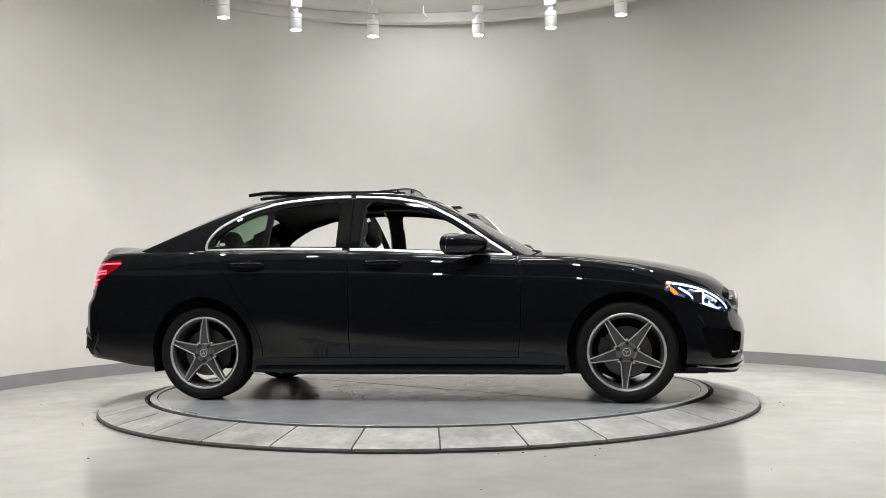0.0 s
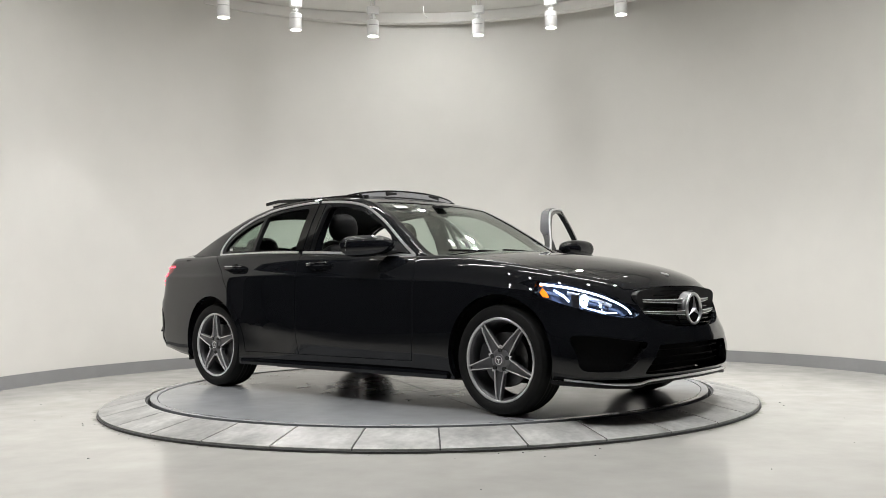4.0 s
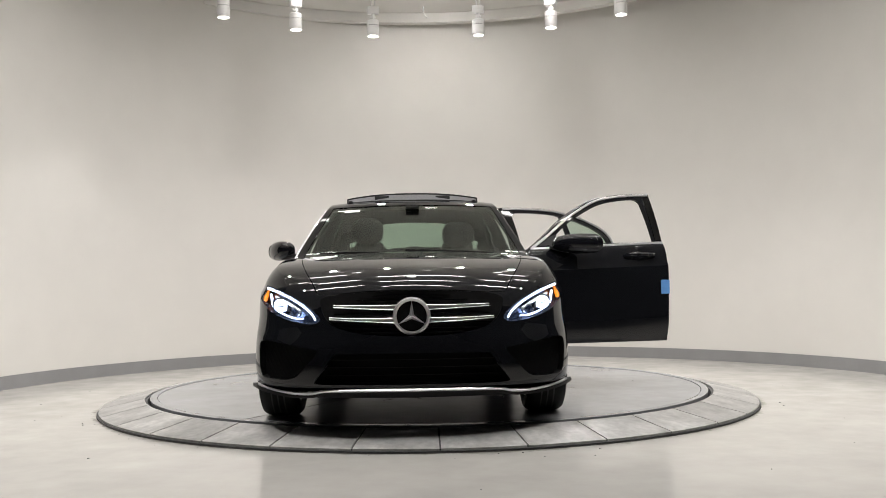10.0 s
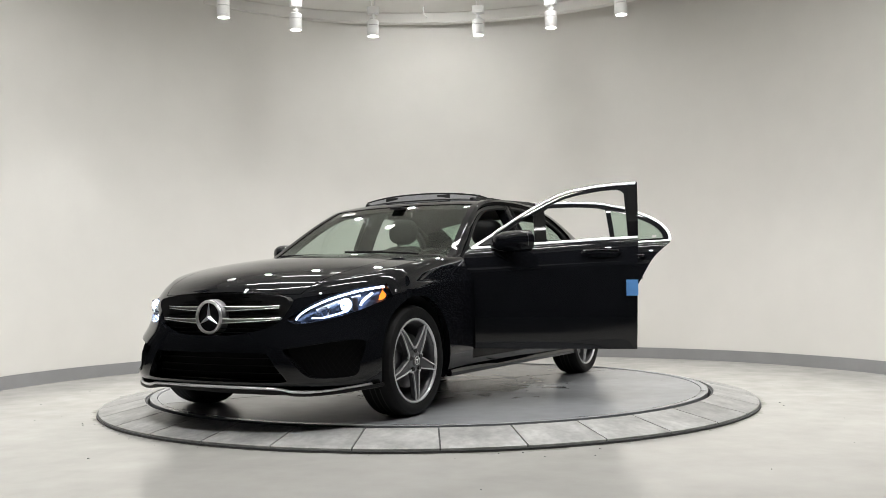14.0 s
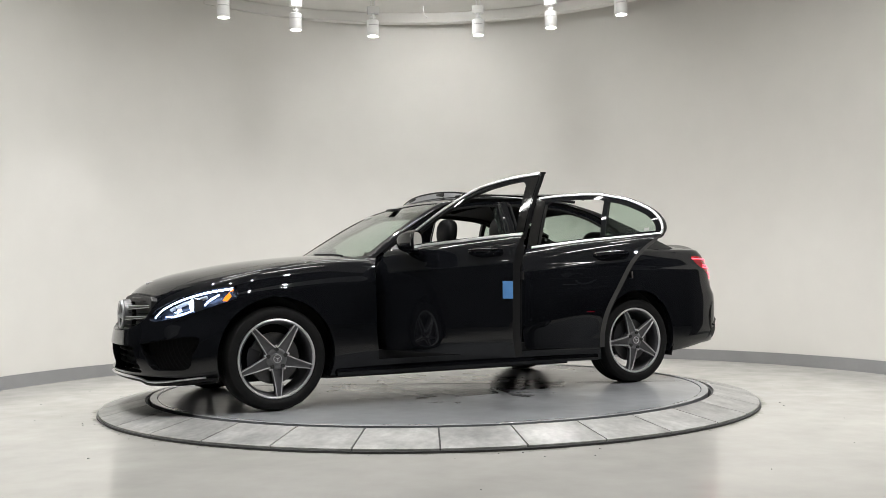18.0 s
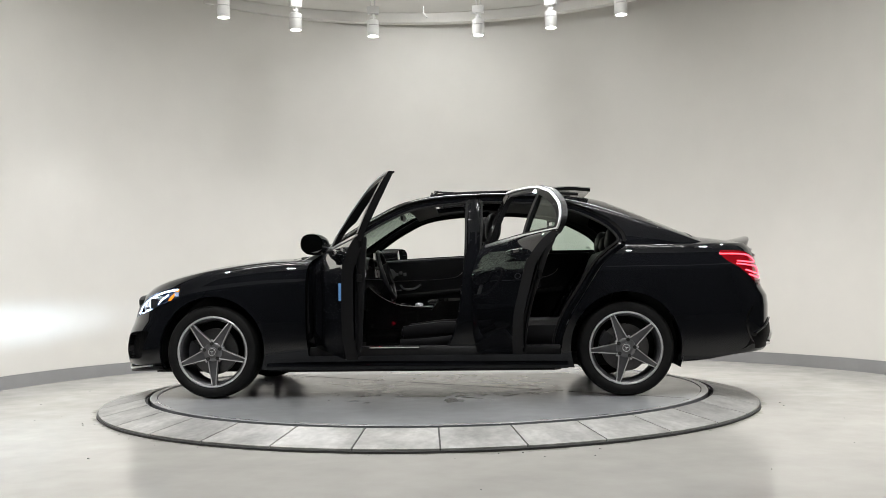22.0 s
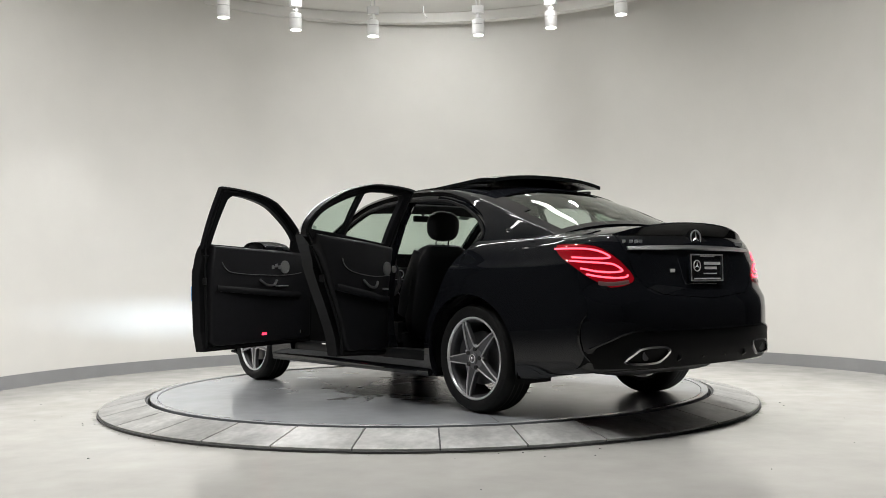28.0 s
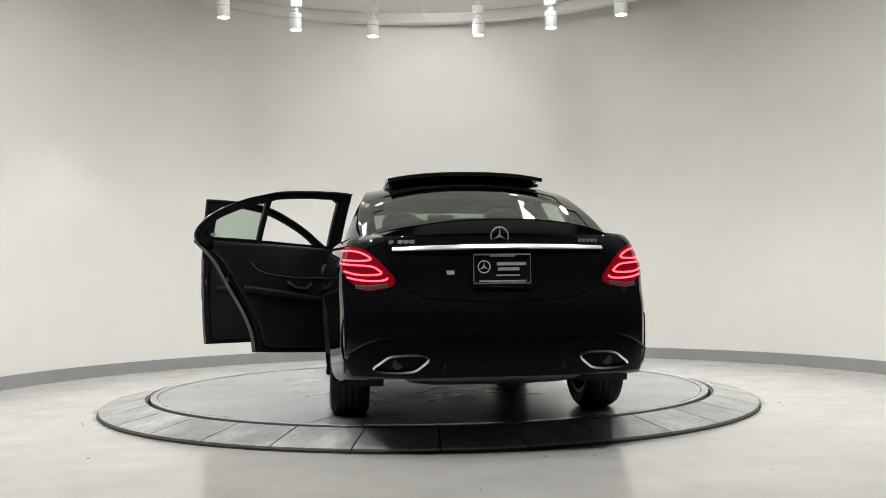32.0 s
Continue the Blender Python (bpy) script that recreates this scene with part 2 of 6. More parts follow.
def box(bm, lo, hi, m=None, bevel=0.0):
    vs = add(bm, [(x, y, z) for x in (lo[0], hi[0]) for y in (lo[1], hi[1]) for z in (lo[2], hi[2])],
             [(0, 1, 3, 2), (4, 6, 7, 5), (0, 4, 5, 1), (2, 3, 7, 6), (0, 2, 6, 4), (1, 5, 7, 3)])
    if bevel:
        es = list({e for v in vs for e in v.link_edges})
        out = bmesh.ops.bevel(bm, geom=es, offset=bevel, segments=2, profile=0.6, affect="EDGES")
        vs = list({v for f in out["faces"] for v in f.verts} | {v for v in vs if v.is_valid})
    if m is not None:
        bmesh.ops.transform(bm, matrix=m, verts=vs)
    return vs


def lathe(bm, profile, n=48, m=None, close=False):
    """Turns (radius, height) pairs round z."""
    rows = []
    for r, z in profile:
        rows.append([bm.verts.new((r * math.cos(2 * math.pi * i / n), r * math.sin(2 * math.pi * i / n), z)) for i in range(n)])
    for a, b in zip(rows, rows[1:] + ([rows[0]] if close else [])):
        for i in range(n):
            j = (i + 1) % n
            bm.faces.new((a[i], a[j], b[j], b[i]))
    vs = [v for r in rows for v in r]
    if m is not None:
        bmesh.ops.transform(bm, matrix=m, verts=vs)
    return rows


def cyl(bm, a, b, r, n=16, r2=None, caps=True):
    a, b = Vector(a), Vector(b)
    m = Matrix.Translation(a) @ (b - a).to_track_quat("Z", "Y").to_matrix().to_4x4()
    rows = lathe(bm, [(r, 0), (r if r2 is None else r2, (b - a).length)], n, m)
    if caps:
        bm.faces.new(rows[0][::-1])
        bm.faces.new(rows[1])


def sweep(bm, path, width, depth, up=(0, 0, 1), closed=False, taper=None, rounded=True):
    """A bar along a path: width across, depth along the second side vector."""
    path = [Vector(p) for p in path]
    n, rings = len(path), []
    ring = [(-1, -0.45), (-0.8, -1), (0.8, -1), (1, -0.45), (1, 0.45), (0.8, 1), (-0.8, 1), (-1, 0.45)] if rounded else [(-1, -1), (1, -1), (1, 1), (-1, 1)]
    for i, p in enumerate(path):
        a = path[(i - 1) % n] if closed or i else p
        b = path[(i + 1) % n] if closed or i < n - 1 else p
        t = (b - a).normalized()
        u = Vector(up[i] if isinstance(up, list) else up)
        side = t.cross(u).normalized()
        u = side.cross(t).normalized()
        k = 1.0 if taper is None else taper(i / max(1, n - 1))
        rings.append([bm.verts.new(p + side * (sx * width * 0.5 * k) + u * (sy * depth * 0.5 * k)) for sx, sy in ring])
    q = len(ring)
    for i in range(n if closed else n - 1):
        a, b = rings[i], rings[(i + 1) % n]
        for j in range(q):
            bm.faces.new((a[j], a[(j + 1) % q], b[(j + 1) % q], b[j]))
    if not closed:
        bm.faces.new(rings[0][::-1])
        bm.faces.new(rings[-1])


def smooth_path(pts, steps=6, closed=False):
    """Catmull-Rom through points of any dimension."""
    p = np.array(pts, float)
    n, out = len(p), []
    for i in range(n if closed else n - 1):
        if closed:
            a, b, c, d = p[(i - 1) % n], p[i], p[(i + 1) % n], p[(i + 2) % n]
        else:
            a, b, c, d = p[max(i - 1, 0)], p[i], p[i + 1], p[min(i + 2, n - 1)]
        for k in range(steps):
            t = k / steps
            out.append(0.5 * (2 * b + (c - a) * t + (2 * a - 5 * b + 4 * c - d) * t * t + (3 * b - a - 3 * c + d) * t ** 3))
    if not closed:
        out.append(p[-1])
    return [tuple(v) for v in out]


def curve(keys):
    """A smooth monotone function through (x, value) pairs."""
    k = sorted(keys)
    x, y = np.array([a for a, _ in k], float), np.array([b for _, b in k], float)
    h, d = np.diff(x), np.diff(y) / np.diff(x)
    m = np.zeros(len(x))
    m[0], m[-1] = d[0], d[-1]
    for i in range(1, len(x) - 1):
        if d[i - 1] * d[i] > 0:
            w1, w2 = 2 * h[i] + h[i - 1], h[i] + 2 * h[i - 1]
            m[i] = (w1 + w2) / (w1 / d[i - 1] + w2 / d[i])

    def f(v):
        v = min(max(v, x[0]), x[-1])
        i = min(max(int(np.searchsorted(x, v)) - 1, 0), len(h) - 1)
        t = (v - x[i]) / h[i]
        return float((1 + 2 * t) * (1 - t) ** 2 * y[i] + t * (1 - t) ** 2 * h[i] * m[i] + t * t * (3 - 2 * t) * y[i + 1] + t * t * (t - 1) * h[i] * m[i + 1])
    return f


def tube_ring(bm, radius, thick, m, n=40, q=10, flat=1.0):
    rows = []
    for i in range(n):
        a = 2 * math.pi * i / n
        rows.append([bm.verts.new(m @ Vector(((radius + thick * math.cos(2 * math.pi * j / q)) * math.cos(a),
                                              (radius + thick * math.cos(2 * math.pi * j / q)) * math.sin(a), flat * thick * math.sin(2 * math.pi * j / q)))) for j in range(q)])
    for i in range(n):
        for j in range(q):
            bm.faces.new((rows[i][j], rows[(i + 1) % n][j], rows[(i + 1) % n][(j + 1) % q], rows[i][(j + 1) % q]))

def pillow(bm, size, m, e=0.55, n=20):
    """A soft block: a superellipsoid of the given full sizes, resting on z = 0 of m."""
    def pw(v):
        return np.sign(v) * abs(v) ** e
    rows = []
    for i in range(n // 2 + 1):
        a = math.pi * (i / (n // 2) - 0.5)
        rows.append([bm.verts.new(m @ Vector((size[0] / 2 * pw(math.cos(a)) * pw(math.cos(b)), size[1] / 2 * pw(math.cos(a)) * pw(math.sin(b)), size[2] / 2 * (1 + pw(math.sin(a)))))) for b in [2 * math.pi * j / n for j in range(n)]])
    weave(bm, rows)
    bmesh.ops.remove_doubles(bm, verts=bm.verts, dist=1e-5)
    bmesh.ops.recalc_face_normals(bm, faces=bm.faces)


# ---- the room ----
N_ARC = 160


def arc_pts(r, a0=4.0, a1=176.0, n=N_ARC):
    return [(0.19 + r * math.cos(radians(a0 + (a1 - a0) * i / n)), r * math.sin(radians(a0 + (a1 - a0) * i / n))) for i in range(n + 1)]


def build_room():
    # floor: one sheet with a round pit for the ramp
    bm = bmesh.new()
    pit, n = 2.345, 96
    rows = [[bm.verts.new((r * math.cos(2 * math.pi * i / n), r * math.sin(2 * math.pi * i / n), FLOOR)) for i in range(n)] for r in (pit, 2.6, 3.2, 4.0)]
    edge = []
    for i in range(n):
        a = 2 * math.pi * i / n
        c, s = math.cos(a), math.sin(a)
        k = min(7.5 / abs(c) if abs(c) > 1e-6 else 1e9, (5.0 if s > 0 else 11.0) / abs(s) if abs(s) > 1e-6 else 1e9)
        edge.append(bm.verts.new((k * c, k * s, FLOOR)))
    rows.append(edge)
    for a, b in zip(rows, rows[1:]):
        for i in range(n):
            j = (i + 1) % n
            bm.faces.new((a[i], b[i], b[j], a[j]))
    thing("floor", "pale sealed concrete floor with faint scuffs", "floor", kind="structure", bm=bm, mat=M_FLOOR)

    # the curved wall, 12 cm thick, with straight returns into the showroom
    a = arc_pts(WALL_R)

    def offset(pts, d):
        out = []
        for i, p in enumerate(pts):
            q0, q1 = Vector(pts[max(i - 1, 0)]), Vector(pts[min(i + 1, len(pts) - 1)])
            t = (q1 - q0).normalized()
            out.append((p[0] + t.y * d, p[1] - t.x * d))
        return out

    def wall_strip(bm, pts, z0, z1, thick):
        back = offset(pts, thick)
        n = len(pts)
        vs = add(bm, [(*p, z0) for p in pts] + [(*p, z1) for p in pts] + [(*p, z0) for p in back] + [(*p, z1) for p in back], [])
        for i in range(n - 1):
            bm.faces.new((vs[i + 1], vs[i], vs[n + i], vs[n + i + 1]))
            bm.faces.new((vs[2 * n + i], vs[2 * n + i + 1], vs[3 * n + i + 1], vs[3 * n + i]))
            bm.faces.new((vs[n + i], vs[3 * n + i], vs[3 * n + i + 1], vs[n + i + 1]))
            bm.faces.new((vs[i], vs[i + 1], vs[2 * n + i + 1], vs[2 * n + i]))
        for i in (0, n - 1):
            bm.faces.new((vs[i], vs[n + i], vs[3 * n + i], vs[2 * n + i]))
        bmesh.ops.recalc_face_normals(bm, faces=bm.faces)

    arc = a
    bm = bmesh.new()
    wall_strip(bm, arc, FLOOR, CEIL, 0.14)
    thing("wall_curved", "curved off-white painted wall behind the turntable", "wall", kind="structure", bm=bm, mat=M_WALL)
    bm = bmesh.new()
    wall_strip(bm, offset(arc, -0.014), FLOOR, FLOOR + 0.118, 0.012)
    thing("baseboard", "grey vinyl baseboard along the curved wall", "baseboard", kind="structure", bm=bm, mat=M_BASE)
    bm = bmesh.new()
    rim = [(-0.10 + 3.8 * math.cos(radians(38 + 90 * i / 80)), 3.8 * math.sin(radians(38 + 90 * i / 80))) for i in range(81)]
    wall_strip(bm, rim, 3.912, CEIL - 0.004, 0.10)
    thing("trim", "pale curved cornice under the ceiling", "cornice", kind="structure", bm=bm, mat=M_CEIL)
    # unseen walls added to close the showroom, dark so reflections show it unlit
    ex, ey = arc[0]
    for name, lo, hi in (("wall_east", (7.5, -11.0, FLOOR), (7.64, ey, CEIL)), ("wall_west", (-7.64, -11.0, FLOOR), (-7.5, ey, CEIL)),
                         ("wall_south", (-7.5, -11.14, FLOOR), (7.5, -11.0, CEIL)),
                         ("wall_return_east", (ex + 0.15, ey - 0.14, FLOOR), (7.5, ey, CEIL)), ("wall_return_west", (-7.5, ey - 0.14, FLOOR), (-ex - 0.15, ey, CEIL))):
        bm = bmesh.new()
        box(bm, lo, hi)
        thing(name, "unseen plain showroom wall, coloured dark for the unlit room", "wall", kind="structure", bm=bm, mat=M_SHOW)
    bm = bmesh.new()
    box(bm, (-7.7, -11.2, CEIL), (7.7, -3.4, CEIL + 0.15))
    thing("ceiling_showroom", "unseen showroom ceiling, coloured dark for the unlit room", "ceiling", kind="structure", bm=bm, mat=M_SHOW)
    bm = bmesh.new()
    box(bm, (-7.7, -3.4, CEIL), (7.7, 5.1, CEIL + 0.15))
    thing("ceiling", "plain off-white painted ceiling", "ceiling", kind="structure", bm=bm, mat=M_CEIL)

    # turntable ramp: 33 stone tiles, sloping from the disc to the floor
    ramp = thing("turntable_ramp", "ring of grey stone tiles sloping up to the turntable", "ramp")
    r0, r1, z0, z1, step = 2.072, 2.372, -0.004, -0.062, 360 / 33
    bm = bmesh.new()
    lathe(bm, [(2.045, FLOOR - 0.05), (2.36, FLOOR - 0.05), (r1 + 0.012, FLOOR - 0.004), (r1 + 0.012, -0.074), (r1 - 0.004, z1 - 0.010), (r0, z0 - 0.010), (r0 - 0.018, z0 - 0.012), (2.052, -0.05)], 128, close=True)
    part("bed", bm, M_EDGE, ramp, "dark grout bed and edge")
    bm = bmesh.new()
    lathe(bm, [(r0 + 0.004, z0 - 0.0085), (r0 + 0.004, z0 - 0.0045), (r1 - 0.008, z1 - 0.0035), (r1 - 0.008, z1 - 0.0085)], 128, close=True)
    part("grout", bm, M_GROUT, ramp, "dark grout between the tiles")
    bm = bmesh.new()
    cols = 6
    vs = []
    for k in range(cols + 1):
        a = radians(step * (k / cols - 0.5))
        for j, (r, z) in enumerate(((r0, z0), (r0 + 0.006, z0 + 0.0015), (r1 - 0.006, z1 + 0.0025), (r1, z1 - 0.001), (r1, z1 - 0.012), (r0, z0 - 0.009))):
            gap = 0.0048
            t = max(-1, min(1, (k / cols - 0.5) * 2))
            aa = a - t * gap / r if abs(t) == 1 else a
            vs.append((r * math.cos(aa), r * math.sin(aa), z))
    faces = []
    for k in range(cols):
        for j in range(6):
            faces.append((6 * k + j, 6 * (k + 1) + j, 6 * (k + 1) + (j + 1) % 6, 6 * k + (j + 1) % 6))
    faces += [tuple(range(6)), tuple(range(6 * cols + 5, 6 * cols - 1, -1))]
    add(bm, vs, faces)
    bmesh.ops.recalc_face_normals(bm, faces=bm.faces)
    tile = mesh_of(bm, "tile", M_STONE, 25)
    for i in range(33):
        t = part("tile", tile, None, ramp)
        t.matrix_basis = pose(0, 0, 0, 0, 0, -88.9 + step * (i + 0.5))

    # the turning disc: coated plate with a thin steel rim
    disc = thing("turntable", "round grey coated turntable plate with a thin steel rim", "turntable")
    bm = bmesh.new()
    rows = lathe(bm, [(0.25, 0), (0.7, 0), (1.2, 0), (1.6, 0), (1.985, 0), (1.987, -0.02), (1.987, -0.06), (0.25, -0.06)], 128)
    bm.faces.new(rows[0])
    bm.faces.new(rows[-1][::-1])
    bmesh.ops.recalc_face_normals(bm, faces=bm.faces)
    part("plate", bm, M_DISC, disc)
    bm = bmesh.new()
    lathe(bm, [(1.990, -0.05), (1.990, 0.003), (1.994, 0.005), (2.034, 0.005), (2.038, 0.002), (2.038, -0.05)], 128, close=True)
    part("steel_rim", bm, M_DISC, disc, "thin flush steel rim")
    # fine dark seams where the plate's two halves and its hatch meet
    bm = bmesh.new()
    box(bm, (-1.95, -0.130, -0.004), (1.95, -0.124, 0.0012), pose(0, 0, 0, 0, 0, -30))
    part("seam", bm, M_EDGE, disc, "fine dark seam")
    # grit along the ramp's foot and on the floor
    rng = random.Random(7)
    bm = bmesh.new()
    for i in range(70):
        a = rng.uniform(0, 2 * math.pi)
        r = 2.40 + abs(rng.gauss(0, 0.05)) if i < 55 else rng.uniform(2.5, 3.3)
        d = rng.uniform(0.002, 0.0055)
        box(bm, (-d, -d * 0.6, 0), (d, d * 0.6, d * 0.5), pose(r * math.cos(a), r * math.sin(a), FLOOR, 0, 0, rng.uniform(0, 180)))
    thing("grit", "small dark specks of grit on the concrete floor", "grit", kind="stuff", bm=bm, mat=M_EDGE)
    return disc


def build_lamps():
    """A white track spot: canopy, two rods, adapter box, stem, can with a vent ring and a bright lens."""
    spot = thing("track_spot", "white cylindrical spotlight hanging from the ceiling on rods, lit", "spotlight", "track spots over the turntable")
    bm = bmesh.new()
    lathe(bm, [(0.050, 0.0), (0.064, -0.002), (0.066, 0.004), (0.066, 0.112)], 32)
    lathe(bm, [(0.066, 0.122), (0.066, 0.168), (0.060, 0.176), (0.006, 0.177)], 32)
    part("can", bm, M_WHITE, spot)
    bm = bmesh.new()
    lathe(bm, [(0.062, 0.112), (0.062, 0.122)], 32)
    part("vent_ring", bm, M_DARKSLOT, spot, "dark slotted vent ring")
    bm = bmesh.new()
    for i in range(20):
        box(bm, (0.061, -0.004, 0.110), (0.0665, 0.004, 0.124), pose(0, 0, 0, 0, 0, i * 18))
    part("vent_fins", bm, M_WHITE, spot)
    bm = bmesh.new()
    rows = lathe(bm, [(0.056, 0.004), (0.03, 0.003), (0.008, 0.003)], 32)
    bm.faces.new(rows[-1])
    part("lens", bm, M_GLOW, spot, "glowing lens")
    bm = bmesh.new()
    cyl(bm, (0, 0, 0.176), (0, 0, 0.250), 0.018)
    box(bm, (-0.03, -0.012, 0.196), (0.03, 0.012, 0.222), bevel=0.004)
    part("stem", bm, M_WHITE, spot)
    bm = bmesh.new()
    box(bm, (-0.062, -0.035, 0.248), (0.062, 0.035, 0.330), bevel=0.006)
    part("adapter_box", bm, M_WHITE, spot, "white driver box")
    for x in (-0.02, 0.02):
        bm = bmesh.new()
        cyl(bm, (x, 0, 0.328), (x, 0, CEIL - LAMP_Z - 0.002), 0.007, 10)
        part("rod", bm, M_WHITE, spot)
    spots = [spot]
    # copies past the back six are unseen, added to carry the fill spots
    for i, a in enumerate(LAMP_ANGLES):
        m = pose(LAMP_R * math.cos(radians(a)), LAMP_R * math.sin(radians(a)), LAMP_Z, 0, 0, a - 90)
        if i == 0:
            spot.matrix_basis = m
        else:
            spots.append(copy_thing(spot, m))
    # a loose white cable under the ceiling
    bm = bmesh.new()
    sweep(bm, smooth_path([(-0.02, 3.55, CEIL - 0.002), (-0.02, 3.5, 3.95), (0.0, 3.5, 3.90), (0.03, 3.5, 3.885)], 6), 0.014, 0.014, up=(0, 1, 0))
    thing("cable", "short white loose cable hanging from the ceiling", "cable", bm=bm, mat=M_WHITE)
    for i, (x, y) in enumerate(STRIPS):
        strip = thing("strip_lamp", "long white linear ceiling lamp, lit", "ceiling lamp", "strip lamps over the turntable", m=pose(x, y, CEIL))
        bm = bmesh.new()
        box(bm, (-0.85, -0.06, -0.06), (0.85, 0.06, -0.002), bevel=0.006)
        part("casing", bm, M_WHITE, strip)
        bm = bmesh.new()
        box(bm, (-0.8, -0.04, -0.068), (0.8, 0.04, -0.0605))
        part("diffuser", bm, M_STRIP, strip)

    # made-up fixtures for the wash lights, none of them in view
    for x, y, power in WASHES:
        down = thing("recessed_downlight", "added unseen downlight, white and round, recessed in the ceiling, lit", "ceiling lamp", "downlights along the wall", m=pose(x, y, CEIL))
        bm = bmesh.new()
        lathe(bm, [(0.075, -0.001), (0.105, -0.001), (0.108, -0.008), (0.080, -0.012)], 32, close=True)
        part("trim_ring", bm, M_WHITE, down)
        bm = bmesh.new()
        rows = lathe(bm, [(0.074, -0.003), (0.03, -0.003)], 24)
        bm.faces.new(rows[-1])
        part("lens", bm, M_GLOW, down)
    for i, (x, y) in enumerate(PANELS):
        panel = thing("panel_lamp", "flat white rectangular ceiling panel lamp, lit", "ceiling lamp", "panel lamps over the turntable", m=pose(x, y, CEIL))
        bm = bmesh.new()
        box(bm, (-0.34, -0.14, -0.04), (0.34, 0.14, -0.002), bevel=0.006)
        part("casing", bm, M_WHITE, panel)
        bm = bmesh.new()
        box(bm, (-0.30, -0.10, -0.046), (0.30, 0.10, -0.0405))
        part("diffuser", bm, M_PANEL, panel)


turntable = build_room()
build_lamps()

# ---- the car: shape functions (x forward, y to its left, origin between the axles on the ground) ----
NOSE = curve([(0, 2.17), (0.06, 2.235), (0.35, 2.25), (0.6, 2.235), (0.8, 2.205), (0.93, 2.165), (1, 2.12)])
TAIL = curve([(0, -2.478), (0.15, -2.500), (0.42, -2.505), (0.52, -2.495), (0.6, -2.455), (0.75, -2.435), (0.92, -2.405), (1, -2.375)])
WIDE = curve([(0, 0.872), (0.05, 0.888), (0.12, 0.897), (0.2, 0.9005), (0.32, 0.903), (0.55, 0.9048), (0.73, 0.903), (0.80, 0.898), (0.815, 0.890), (0.9, 0.868), (0.96, 0.845), (1, 0.818)])
Z_LOW = curve([(2.3, 0.205), (1.5, 0.20), (1.0, 0.195), (-1.0, 0.195), (-1.5, 0.212), (-1.9, 0.232), (-2.2, 0.275), (-2.5, 0.300)])
Z_SHO = curve([(2.12, 0.735), (2.0, 0.765), (1.75, 0.825), (1.4, 0.893), (1.0, 0.940), (0.7, 0.950), (0.3, 0.972), (-0.4, 1.008), (-1.0, 1.022), (-1.45, 1.022), (-1.8, 1.018), (-2.2, 1.020), (-2.375, 1.035)])
Z_CAP = curve([(2.12, 0.735), (2.08, 0.775), (1.95, 0.838), (1.8, 0.878), (1.4, 0.948), (1.0, 0.985), (0.8, 0.992), (-1.7, 1.09), (-1.95, 1.105), (-2.2, 1.072), (-2.375, 1.037)])
BARREL = curve([(-2.5, 0.990), (-1.9, 1.005), (-1.4, 1.012), (0, 1.0), (1.4, 1.0), (2.2, 0.985)])
CREASE = curve([(-1.2, 0.56), (-0.95, 0.52), (-0.5, 0.43), (0.0, 0.365), (0.5, 0.325), (1.2, 0.30)])
LF, LR = 0.78, 0.36
CORNER = curve([(0, 4.0), (0.2, 4.0), (0.45, 3.3), (0.65, 2.4), (1, 2.4)])

Z_RAIL = curve([(0.93, 0.90), (0.80, 0.945), (0.735, 0.975), (0.66, 1.025), (0.475, 1.150), (0.279, 1.270), (0.086, 1.360), (-0.11, 1.397), (-0.31, 1.410), (-0.51, 1.413), (-0.713, 1.405), (-0.919, 1.385), (-1.17, 1.330), (-1.4, 1.252), (-1.7, 1.138), (-1.98, 1.030)])
Z_TOP = curve([(0.93, 0.937), (0.86, 0.976), (0.76, 1.031), (0.594, 1.124), (0.384, 1.241), (0.172, 1.349), (0, 1.410), (-0.2, 1.436), (-0.45, 1.443), (-0.8, 1.438), (-1.164, 1.415), (-1.327, 1.385), (-1.487, 1.328), (-1.687, 1.240), (-1.885, 1.155), (-1.98, 1.115)])
Y_BELT = curve([(0.93, 0.775), (0.7, 0.805), (0.3, 0.815), (-0.6, 0.817), (-1.2, 0.808), (-1.6, 0.775), (-1.98, 0.705)])


def ring_half(v):
    xf, xr, w = NOSE(v), TAIL(v), WIDE(v)
    nf, nm, nr = 20, 46, 20
    pts = []
    for i in range(nf + 1):
        s = (i / nf) ** 1.7
        pts.append((xf - LF * s, w * (1 - (1 - s) ** CORNER(v)) ** 0.5))
    for i in range(1, nm):
        pts.append((xf - LF + (xr + LR - xf + LF) * i / nm, w))
    for i in range(nr + 1):
        s = (1 - i / nr) ** 1.7
        pts.append((xr + LR * s, w * (1 - (1 - s) ** 3.8) ** 0.5))
    out = []
    for x, y in pts:
        lo, hi = Z_LOW(x), Z_SHO(x)
        z = lo + (hi - lo) * v
        # below a crease that climbs towards the rear wheel the flank tucks in
        tuck = 0.020 * min(1, max(0, (CREASE(x) - z) / 0.10)) * min(1, max(0, (1.12 - abs(x)) / 0.25))
        out.append((x, y * BARREL(x) * (1 - 0.108 * max(0, -1.3 - x) ** 1.3) - tuck * (y > 0.5), z))
    return out


